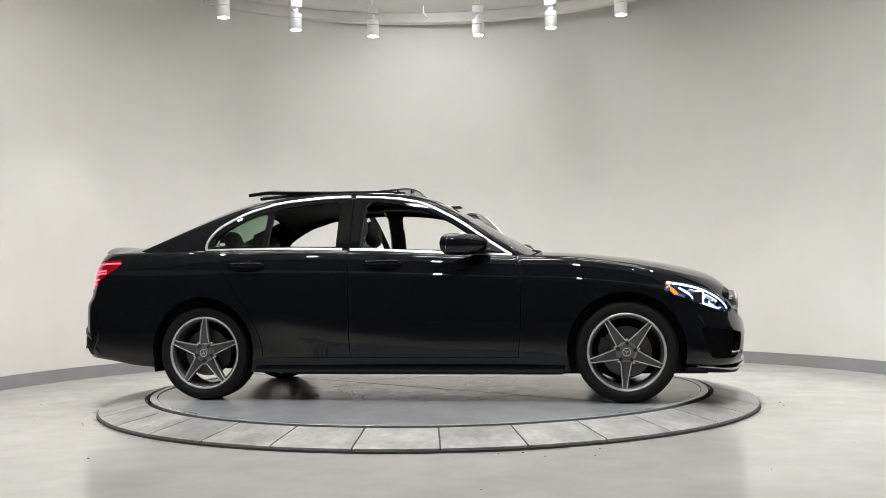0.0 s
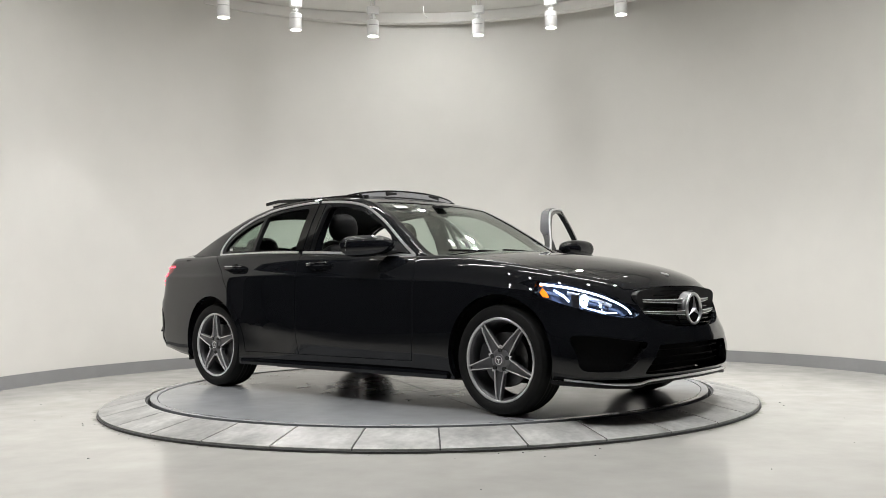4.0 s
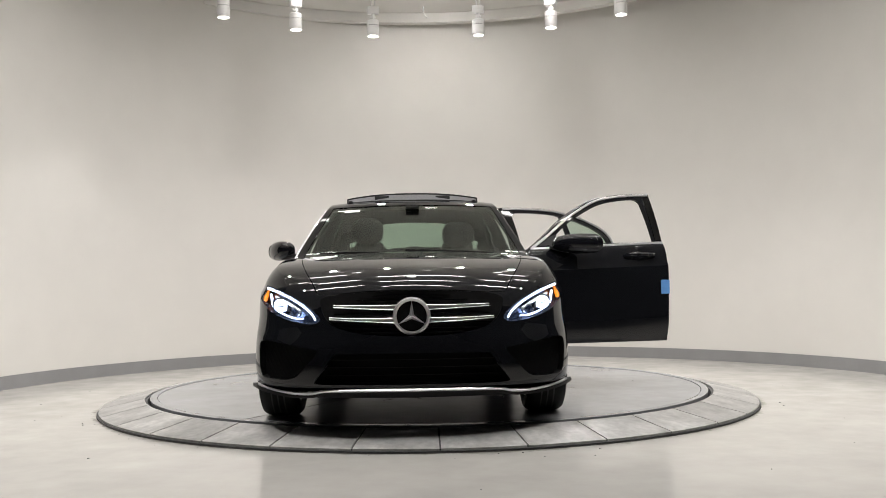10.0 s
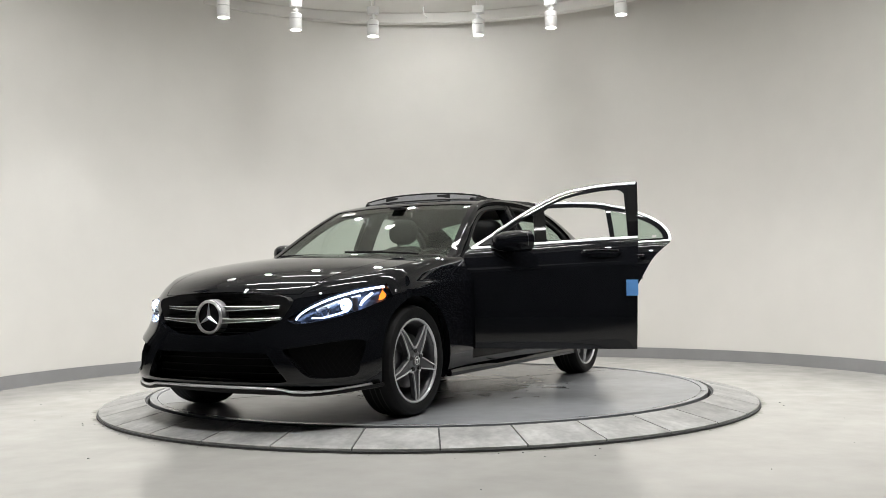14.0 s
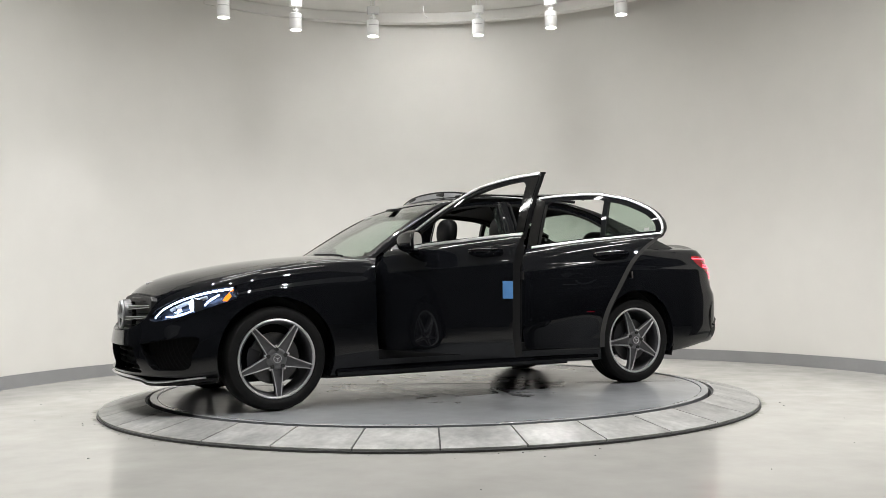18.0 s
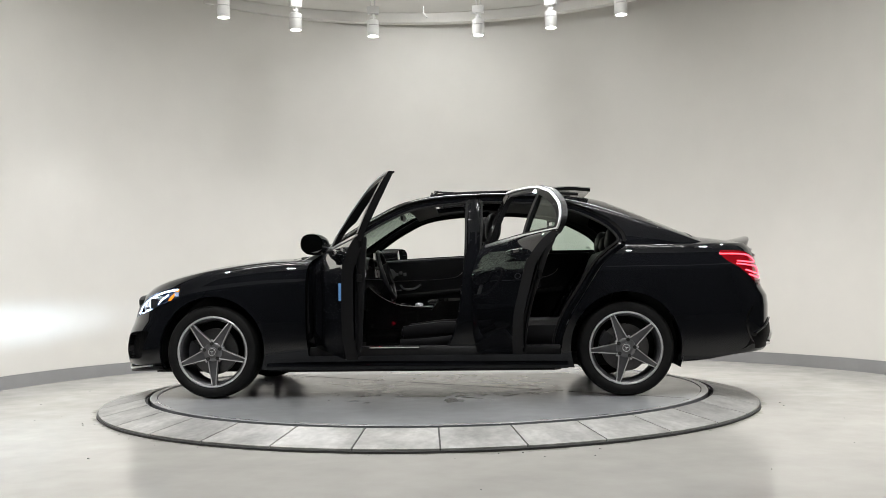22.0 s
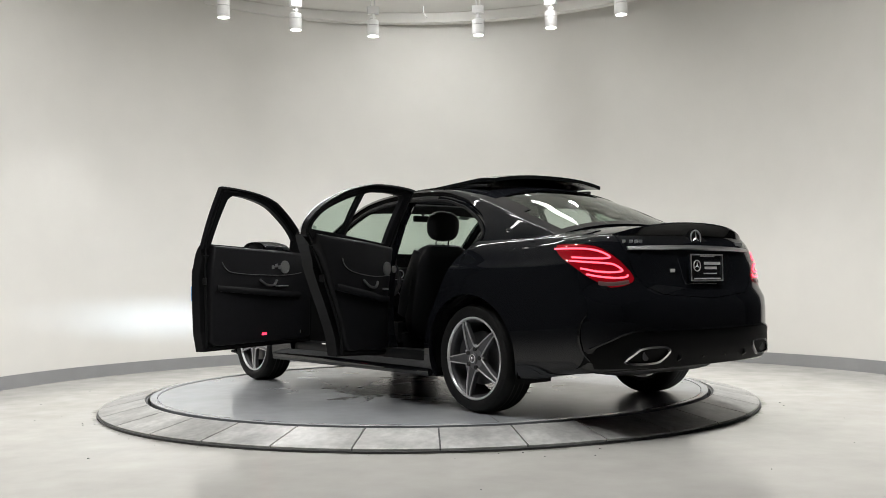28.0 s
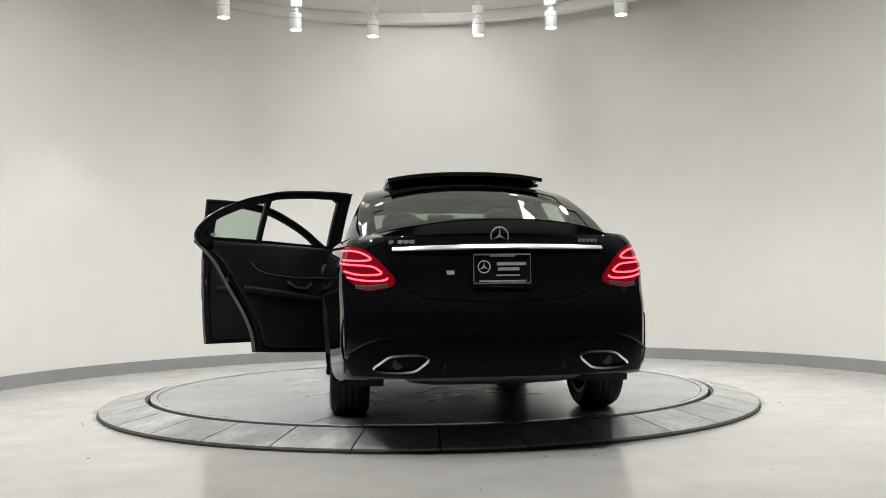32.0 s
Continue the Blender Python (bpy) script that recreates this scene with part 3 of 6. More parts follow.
def solid(bm, t):
    """Gives an open sheet thickness t, inwards."""
    bm.normal_update()
    vs, fs = list(bm.verts), list(bm.faces)
    rim = [(e.verts[0], e.verts[1], e.link_faces[0]) for e in bm.edges if len(e.link_faces) == 1]
    twin = {v: bm.verts.new(v.co - v.normal * t) for v in vs}
    for f in fs:
        bm.faces.new([twin[v] for v in reversed(f.verts)])
    for a, b, f in rim:
        order = list(f.verts)
        if order[(order.index(a) + 1) % len(order)] is not b:
            a, b = b, a
        bm.faces.new((b, a, twin[a], twin[b]))
    return bm


def weave(bm, rows, closed=True, skip=None):
    n = len(rows[0])
    for j in range(len(rows) - 1):
        for i in range(n if closed else n - 1):
            k = (i + 1) % n
            q = (rows[j][i], rows[j][k], rows[j + 1][k], rows[j + 1][i])
            if skip is None or not skip(q):
                bm.faces.new(q)


def body_sheet():
    bm = bmesh.new()
    vs = [0, 0.03, 0.06, 0.12, 0.2, 0.27, 0.34, 0.42, 0.5, 0.58, 0.66, 0.73, 0.785, 0.80, 0.815, 0.85, 0.9, 0.94, 0.97, 1.0]
    rows = []

    def full(half):
        return half + [(x, -y, z) for x, y, z in half[-2:0:-1]]
    first = ring_half(0)
    rows.append(full([(x * 0.985, y * 0.90, z + 0.004) for x, y, z in first]))
    for v in vs:
        rows.append(full(ring_half(v)))
    top = ring_half(1.0)
    for k in (0.985, 0.96, 0.92, 0.86, 0.76, 0.62, 0.46, 0.3, 0.15, 0.0):
        rows.append(full([(x, y * k, z + (Z_CAP(x) - z) * (1 - k ** 2.1)) for x, y, z in top]))
    grid = [[bm.verts.new(p) for p in r] for r in rows]
    nv = len(vs) + 1

    def skip(q):
        m = sum((v.co for v in q), Vector()) / 4
        return -1.72 < m.x < 0.80 and q[2].co.z > 0.9 and abs(q[3].co.y) < 0.815 * 0.985 and m.z > Z_SHO(m.x) - 0.004 and abs(m.y) < 0.80
    weave(bm, grid, True, skip)
    bmesh.ops.remove_doubles(bm, verts=bm.verts, dist=0.0006)
    bmesh.ops.dissolve_degenerate(bm, dist=0.0002, edges=bm.edges)
    bmesh.ops.delete(bm, geom=[v for v in bm.verts if not v.link_faces], context="VERTS")
    bmesh.ops.triangulate(bm, faces=[f for f in bm.faces if len(f.verts) > 4])
    bmesh.ops.recalc_face_normals(bm, faces=bm.faces)
    low = max(bm.faces, key=lambda f: f.calc_center_median().x)
    if low.normal.x < 0:
        bmesh.ops.reverse_faces(bm, faces=bm.faces)
    return bm


SECTION_K = (1.0, 0.985, 0.96, 0.93, 0.88, 0.80, 0.66, 0.5, 0.33, 0.16, 0.0)
NS = 9


def cabin_section(x):
    zb, yb, zr, zc = Z_SHO(x) - 0.012, Y_BELT(x), Z_RAIL(x), Z_TOP(x)
    zr = max(zr, zb + 0.002)
    zc = max(zc, zr + 0.002)
    yr = yb - 0.49 * (zr - zb)
    pts = []
    for i in range(NS):
        f = i / NS
        pts.append((x, yb + (yr - yb) * f + 0.014 * math.sin(math.pi * f) * min(1, (zr - zb) / 0.3), zb + (zr - zb) * f))
    for k in SECTION_K:
        pts.append((x, yr * k, zr + (zc - zr) * (1 - k ** 2.4)))
    return pts


def cabin_y(x, z):
    """Half width of the glasshouse side at a height."""
    s = cabin_section(x)[:NS + 1]
    return float(np.interp(z, [p[2] for p in s], [p[1] for p in s]))


CUTS = sorted(set([round(0.93 - 0.0425 * i, 4) for i in range(69)] + [0.84, 0.13, -0.06, -0.60, -0.66, -1.20, -1.36, -1.93, -1.98]), reverse=True)


def cabin_patch(bm, keep, k_lo=0, offset=0.0):
    """Faces of the glasshouse for which keep(x, row) is true; rows run from the belt to the middle."""
    rows = []
    for x in CUTS:
        h = cabin_section(x)
        rows.append([bm.verts.new(p) for p in h] + [bm.verts.new((a, -b, c)) for a, b, c in h[-2::-1]])
    n = len(rows[0])
    for j in range(len(rows) - 1):
        xm = (CUTS[j] + CUTS[j + 1]) / 2
        for i in range(n - 1):
            r = min(i, n - 2 - i)
            if keep(xm, r):
                bm.faces.new((rows[j][i], rows[j][i + 1], rows[j + 1][i + 1], rows[j + 1][i]))
    bmesh.ops.delete(bm, geom=[v for v in bm.verts if not v.link_faces], context="VERTS")
    bmesh.ops.recalc_face_normals(bm, faces=bm.faces)
    bm.normal_update()
    f = max(bm.faces, key=lambda f: f.calc_center_median().z)
    if f.normal.z < 0:
        bmesh.ops.reverse_faces(bm, faces=bm.faces)
        bm.normal_update()
    if offset:
        for v, n_ in [(v, v.normal.copy()) for v in bm.verts]:
            v.co -= n_ * offset


def in_screen(x, r):
    return 0.13 < x < 0.84 and r >= NS + 3


def in_backlight(x, r):
    return -1.93 < x < -1.36 and r >= (NS + 5 if x > -1.60 else NS + 4)


def in_hatch(x, r):
    return -0.60 < x < -0.06 and r >= NS + 5


def in_rear_roof(x, r):
    return -1.20 < x < -0.66 and r >= NS + 5


# ---- cutting ----
def temp_mesh(bm):
    me = bpy.data.meshes.new("cut")
    bm.to_mesh(me)
    bm.free()
    return me


def boolean(a, b, how):
    """a cut by b (meshes); both are used up where they are not kept."""
    oa, obb = new("cut_a", a), new("cut_b", b)
    mod = oa.modifiers.new("cut", "BOOLEAN")
    mod.operation, mod.solver, mod.object = how, "MANIFOLD", obb
    dg = bpy.context.evaluated_depsgraph_get()
    out = bpy.data.meshes.new_from_object(oa.evaluated_get(dg))
    bpy.data.objects.remove(oa)
    bpy.data.objects.remove(obb)
    return out


def grow(poly, d):
    p = [Vector(q) for q in poly]
    area = sum(p[i].x * p[(i + 1) % len(p)].y - p[(i + 1) % len(p)].x * p[i].y for i in range(len(p)))
    s = 1 if area > 0 else -1
    out = []
    for i, q in enumerate(p):
        a, b = (q - p[i - 1]).normalized(), (p[(i + 1) % len(p)] - q).normalized()
        n1, n2 = Vector((a.y, -a.x)) * s, Vector((b.y, -b.x)) * s
        n = (n1 + n2)
        n = n / max(0.6, n.length_squared / 2)
        out.append((q.x + n.x * d, q.y + n.y * d))
    return out


def prism(bm, poly, axis, lo, hi):
    """A polygon drawn on the plane across the axis, drawn out from lo to hi."""
    def at(p, v):
        return {"x": (v, p[0], p[1]), "y": (p[0], v, p[1]), "z": (p[0], p[1], v)}[axis]
    n = len(poly)
    vs = [bm.verts.new(at(p, lo)) for p in poly] + [bm.verts.new(at(p, hi)) for p in poly]
    fs = [bm.faces.new(vs[:n]), bm.faces.new(vs[n:])]
    for i in range(n):
        fs.append(bm.faces.new((vs[i], vs[(i + 1) % n], vs[n + (i + 1) % n], vs[n + i])))
    bmesh.ops.recalc_face_normals(bm, faces=fs)


def prisms(items):
    bm = bmesh.new()
    for it in items:
        prism(bm, *it)
    return temp_mesh(bm)


def mirrored(poly):
    return [(-a, b) for a, b in poly]


# outlines, in metres
DOOR_F = [(0.735, 0.292), (0.752, 0.45), (0.757, 0.70), (0.752, 0.87), (0.735, 0.925), (0.715, 0.950), (0.66, 0.985)] + smooth_path([(0.545, 1.068), (0.394, 1.172), (0.279, 1.243), (0.086, 1.335), (-0.11, 1.375), (-0.31, 1.391), (-0.402, 1.393)], 3) + [(-0.395, 1.02), (-0.385, 0.86), (-0.376, 0.292)]
DOOR_R = [(-0.382, 0.292), (-0.391, 0.86), (-0.401, 1.02)] + smooth_path([(-0.408, 1.393), (-0.51, 1.396), (-0.713, 1.387), (-0.919, 1.366), (-1.043, 1.335), (-1.169, 1.295), (-1.337, 1.205), (-1.42, 1.125), (-1.445, 1.06), (-1.425, 1.010)], 3) + smooth_path([(-1.36, 0.965), (-1.285, 0.90), (-1.232, 0.83), (-1.15, 0.70), (-1.055, 0.55), (-1.0, 0.42), (-0.982, 0.32), (-0.98, 0.292)], 3)
WIN_F = [(0.50, 0.985)] + smooth_path([(0.475, 1.06), (0.385, 1.128), (0.27, 1.196), (0.08, 1.285), (-0.10, 1.326), (-0.235, 1.341), (-0.285, 1.336), (-0.312, 1.312)], 3) + [(-0.330, 1.018)]
WIN_R = [(-0.495, 1.032), (-0.495, 1.325)] + smooth_path([(-0.53, 1.345), (-0.71, 1.34), (-0.90, 1.320), (-0.972, 1.300)], 3) + [(-0.985, 1.045)]
WIN_Q = [(-1.018, 1.048), (-1.008, 1.288)] + smooth_path([(-1.03, 1.283), (-1.14, 1.248), (-1.30, 1.168), (-1.37, 1.10), (-1.385, 1.055)], 3) + [(-1.38, 1.048)]
HEAD = smooth_path([(0.488, 0.590), (0.525, 0.562), (0.63, 0.574), (0.74, 0.607), (0.82, 0.652), (0.91, 0.738), (0.90, 0.785), (0.84, 0.776), (0.74, 0.745), (0.63, 0.696), (0.54, 0.640)], 3, True)
TAILLAMP = smooth_path([(0.535, 0.782), (0.58, 0.748), (0.69, 0.730), (0.80, 0.745), (0.865, 0.80), (0.93, 0.885), (0.93, 0.968), (0.84, 0.976), (0.73, 0.966), (0.66, 0.930), (0.58, 0.850)], 3, True)
TAIL_SIDE = smooth_path([(-2.065, 0.952), (-2.11, 0.905), (-2.20, 0.850), (-2.30, 0.770), (-2.38, 0.715)], 4) + [(-2.7, 0.69), (-2.7, 0.985), (-2.2, 0.985), (-2.075, 0.975)]
GRILLE = smooth_path([(-0.465, 0.705), (-0.25, 0.728), (0, 0.733), (0.25, 0.728), (0.465, 0.705), (0.48, 0.64), (0.42, 0.555), (0.25, 0.508), (0, 0.497), (-0.25, 0.508), (-0.42, 0.555), (-0.48, 0.64)], 3, True)
INTAKE = smooth_path([(-0.36, 0.408), (0, 0.410), (0.36, 0.408), (0.415, 0.395), (0.46, 0.33), (0.51, 0.268), (0.49, 0.250), (0.30, 0.248), (-0.30, 0.248), (-0.49, 0.250), (-0.51, 0.268), (-0.46, 0.33), (-0.415, 0.395)], 2, True)
SIDE_INTAKE = smooth_path([(0.495, 0.420), (0.55, 0.436), (0.72, 0.464), (0.82, 0.472), (0.842, 0.44), (0.836, 0.36), (0.82, 0.285), (0.75, 0.272), (0.66, 0.272), (0.61, 0.290), (0.545, 0.360)], 3, True)
HOOD = smooth_path([(0.872, -0.70), (0.90, -0.40), (0.915, 0), (0.90, 0.40), (0.872, 0.70)], 4) + smooth_path([(1.1, 0.695), (1.4, 0.665), (1.75, 0.60), (2.0, 0.52), (2.11, 0.44), (2.2, 0.25)], 4) + [(2.24, 0)] + smooth_path([(2.2, -0.25), (2.11, -0.44), (2.0, -0.52), (1.75, -0.60), (1.4, -0.665), (1.1, -0.695)], 4)
LID = [(-0.38, 0.695), (0, 0.668), (0.38, 0.695)] + smooth_path([(0.47, 0.735), (0.525, 0.80), (0.555, 0.90), (0.575, 0.97), (0.60, 1.2)], 4) + smooth_path([(-0.60, 1.2), (-0.575, 0.97), (-0.555, 0.90), (-0.525, 0.80), (-0.47, 0.735)], 4)

sheet = body_sheet()
cab = bmesh.new()
cabin_patch(cab, lambda x, r: not (in_screen(x, r) or in_backlight(x, r) or in_hatch(x, r) or in_rear_roof(x, r)))


def reference(bm):
    bm.normal_update()
    me_v = [v.co.copy() for v in bm.verts]
    bm.verts.index_update()
    polys = [[v.index for v in f.verts] for f in bm.faces]
    return BVHTree.FromPolygons(me_v, polys), polys, me_v, [v.normal.copy() for v in bm.verts]


REF_BODY, REF_CABIN = reference(sheet), reference(cab)
thin, thick = sheet.copy(), sheet.copy()
BODY = temp_mesh(solid(thin, 0.045))
bmesh.ops.delete(thick, geom=[f for f in thick.faces if not (-1.60 < f.calc_center_median().x < 0.92 and f.calc_center_median().z > 0.24)], context="FACES")
BODY_DOOR = temp_mesh(solid(thick, 0.07))
cab_lid = cab.copy()
CABIN = temp_mesh(solid(cab_lid, 0.032))
sheet.free(), cab.free()


def front_hit(y, z, side=1):
    """The point of the nose (side 1) or the tail (side -1) at y, z, drawn inwards where that lies past the corner."""
    least = 1.70 if side > 0 else 2.06
    for i in range(60):
        hit = REF_BODY[0].ray_cast(Vector((4.0 * side, y * (1 - 0.006 * i), z)), Vector((-side, 0, 0)))[0]
        if hit and hit.x * side > least:
            return hit
    return Vector((2.2 * side, y * 0.8, z))


def front_x(y, z, side=1):
    return front_hit(y, z, side).x


def flank_y(x, z, side=1):
    hit = REF_BODY[0].ray_cast(Vector((x, 3.0 * side, z)), Vector((0, -side, 0)))[0]
    return hit.y if hit else 0.85 * side


def finish(me, name, mat, parent, refs, label="", limit=0.72, shut=None):
    """Sets normals from the uncut surface, so that reflections run smoothly over the cuts."""
    me.materials.clear()
    me.materials.append(mat)
    if shut:
        me.materials.append(shut)
    me.shade_smooth()
    normals = [None] * len(me.loops)
    for poly in me.polygons:
        fn, skin = poly.normal, False
        for li in poly.loop_indices:
            co = me.vertices[me.loops[li].vertex_index].co
            n, best = fn, 1e9
            for tree, polys, vs, ns in refs:
                loc, _, idx, d = tree.find_nearest(co, 0.003)
                if loc is not None and d < best:
                    w = Vector()
                    for i in polys[idx]:
                        w += ns[i] / ((vs[i] - co).length_squared + 1e-7)
                    w.normalize()
                    if w.dot(fn) > limit:
                        n, best, skin = w, d, True
            normals[li] = n
        if shut:
            poly.material_index = 0 if skin else 1
    me.normals_split_custom_set(normals)
    return part(name, me, mat, parent, label)


def joined(meshes):
    bm = bmesh.new()
    for me in meshes:
        bm.from_mesh(me)
    out = bpy.data.meshes.new("joined")
    bm.to_mesh(out)
    bm.free()
    return out


car = thing("sedan", "glossy black four-door saloon, two doors and sunroof open, lights on", "car")


def tail_cutter(poly):
    return boolean(prisms([(poly, "x", -2.7, -2.05), (mirrored(poly), "x", -2.7, -2.05)]), prisms([(TAIL_SIDE, "y", -1.6, 1.6)]), "INTERSECT")


def build_body():
    """Carves doors, hood, lid, lamps and openings out of the skin."""
    pieces = {}
    both = ((1, 0.3, 1.6), (-1, -1.6, -0.3))
    for key, poly in (("front_door", DOOR_F), ("rear_door", DOOR_R)):
        win = [(WIN_F, "y", -1.6, 1.6)] if key == "front_door" else [(WIN_R, "y", -1.6, 1.6), (WIN_Q, "y", -1.6, 1.6)]
        low = boolean(BODY_DOOR.copy(), prisms([(poly, "y", 0.3, 1.6), (poly, "y", -1.6, -0.3)]), "INTERSECT")
        high = boolean(CABIN.copy(), prisms([(poly, "y", 0.588, 1.6), (poly, "y", -1.6, -0.588)]), "INTERSECT")
        high = boolean(high, prisms(win), "DIFFERENCE")
        pieces[key] = (low, high)
    body = BODY
    g = 0.004
    arch = []
    for x in (1.42, -1.42):
        ring = [(x + 0.372 * math.cos(2 * math.pi * i / 56), 0.333 + 0.372 * math.sin(2 * math.pi * i / 56)) for i in range(56)]
        arch += [(ring, "y", 0.45, 1.6), (ring, "y", -1.6, -0.45)]
    body = boolean(body, prisms(arch), "DIFFERENCE")
    for poly in (DOOR_F, DOOR_R):
        body = boolean(body, prisms([(grow(poly, g), "y", 0.3, 1.6), (grow(poly, g), "y", -1.6, -0.3)]), "DIFFERENCE")
    hood = boolean(body.copy(), prisms([(HOOD, "z", 0.722, 1.3)]), "INTERSECT")
    body = boolean(body, prisms([(grow(HOOD, g), "z", 0.719, 1.3)]), "DIFFERENCE")
    lid = boolean(body.copy(), prisms([(LID, "x", -2.7, -1.96)]), "INTERSECT")
    body = boolean(body, prisms([(grow(LID, g), "x", -2.7, -1.957)]), "DIFFERENCE")
    body = boolean(body, prisms([(HEAD, "x", 1.66, 2.6), (mirrored(HEAD), "x", 1.66, 2.6), (INTAKE, "x", 1.95, 2.6), (SIDE_INTAKE, "x", 1.80, 2.6), (mirrored(SIDE_INTAKE), "x", 1.80, 2.6)]), "DIFFERENCE")
    body = boolean(body, prisms([(GRILLE, "x", 1.95, 2.6)]), "DIFFERENCE")
    body = boolean(body, tail_cutter(TAILLAMP), "DIFFERENCE")
    hood = boolean(hood, prisms([(grow(GRILLE, 0.004), "x", 1.95, 2.6), (grow(HEAD, 0.004), "x", 1.66, 2.6), (grow(mirrored(HEAD), 0.004), "x", 1.66, 2.6)]), "DIFFERENCE")
    lid = boolean(lid, tail_cutter(TAILLAMP), "DIFFERENCE")
    cabin = CABIN
    for poly in (DOOR_F, DOOR_R):
        cabin = boolean(cabin, prisms([(grow(poly, g), "y", 0.585, 1.6), (grow(poly, g), "y", -1.6, -0.585)]), "DIFFERENCE")
    finish(body, "body", M_PAINT, car, [REF_BODY])
    finish(hood, "bonnet", M_PAINT, car, [REF_BODY])
    lid = finish(lid, "boot_lid", M_PAINT, car, [REF_BODY])
    finish(cabin, "roof_frame", M_PAINT, car, [REF_CABIN])
    return pieces, lid


PIECES, boot_lid = build_body()


def half_mesh(me, side):
    bm = bmesh.new()
    bm.from_mesh(me)
    bmesh.ops.delete(bm, geom=[v for v in bm.verts if v.co.y * side < 0], context="VERTS")
    out = bpy.data.meshes.new("half")
    bm.to_mesh(out)
    bm.free()
    return out


doors = {}
for key in ("front_door", "rear_door"):
    for side in (1, -1):
        me = joined([half_mesh(m, side) for m in PIECES[key]])
        doors[key, side] = finish(me, key, M_PAINT, car, [REF_BODY, REF_CABIN], shut=M_SHUT)

# ---- glass ----


def patch_part(name, keep, offset, t, mat, parent, label=""):
    bm = bmesh.new()
    cabin_patch(bm, keep, offset=offset)
    solid(bm, t)
    ob = part(name, bm, mat, parent, label)
    return ob


for name, keep in (("windscreen", in_screen), ("rear_window", in_backlight)):
    patch_part(name, keep, 0.004, 0.005, M_GLASS, car, "clear, slightly green laminated glass")
patch_part("rear_roof_glass", in_rear_roof, 0.003, 0.006, M_SUNROOF, car, "dark fixed roof glass")
patch_part("headliner", lambda x, r: not (in_screen(x, r) or in_backlight(x, r) or in_hatch(x, r)) and r >= NS + 1 and -1.34 < x < 0.11, 0.040, 0.012, M_LINER, car)

def emblem(radius, m, parent, mat):
    """A ring with three tapered spokes, facing +z of m."""
    bm = bmesh.new()
    tube_ring(bm, radius, radius * 0.105, m, 44, 8, 1.0)
    for k in range(3):
        a = radians(90 + 120 * k)
        c, s = math.cos(a), math.sin(a)
        px, py = -s, c
        w, r = radius * 0.17, radius * 0.93
        pts = [(w * px - 0.3 * w * c, w * py - 0.3 * w * s, 0), (-w * px - 0.3 * w * c, -w * py - 0.3 * w * s, 0), (r * c - 0.01 * px * w, r * s - 0.01 * py * w, 0), (0, 0, radius * 0.2), (r * c, r * s, radius * 0.03)]
        add(bm, [m @ Vector(p) for p in pts], [(0, 3, 4, 2), (1, 2, 4, 3), (0, 2, 1)])
    bmesh.ops.recalc_face_normals(bm, faces=bm.faces)
    return part("emblem", bm, mat, parent, "round chrome emblem", smooth=20)


# ---- wheels ----


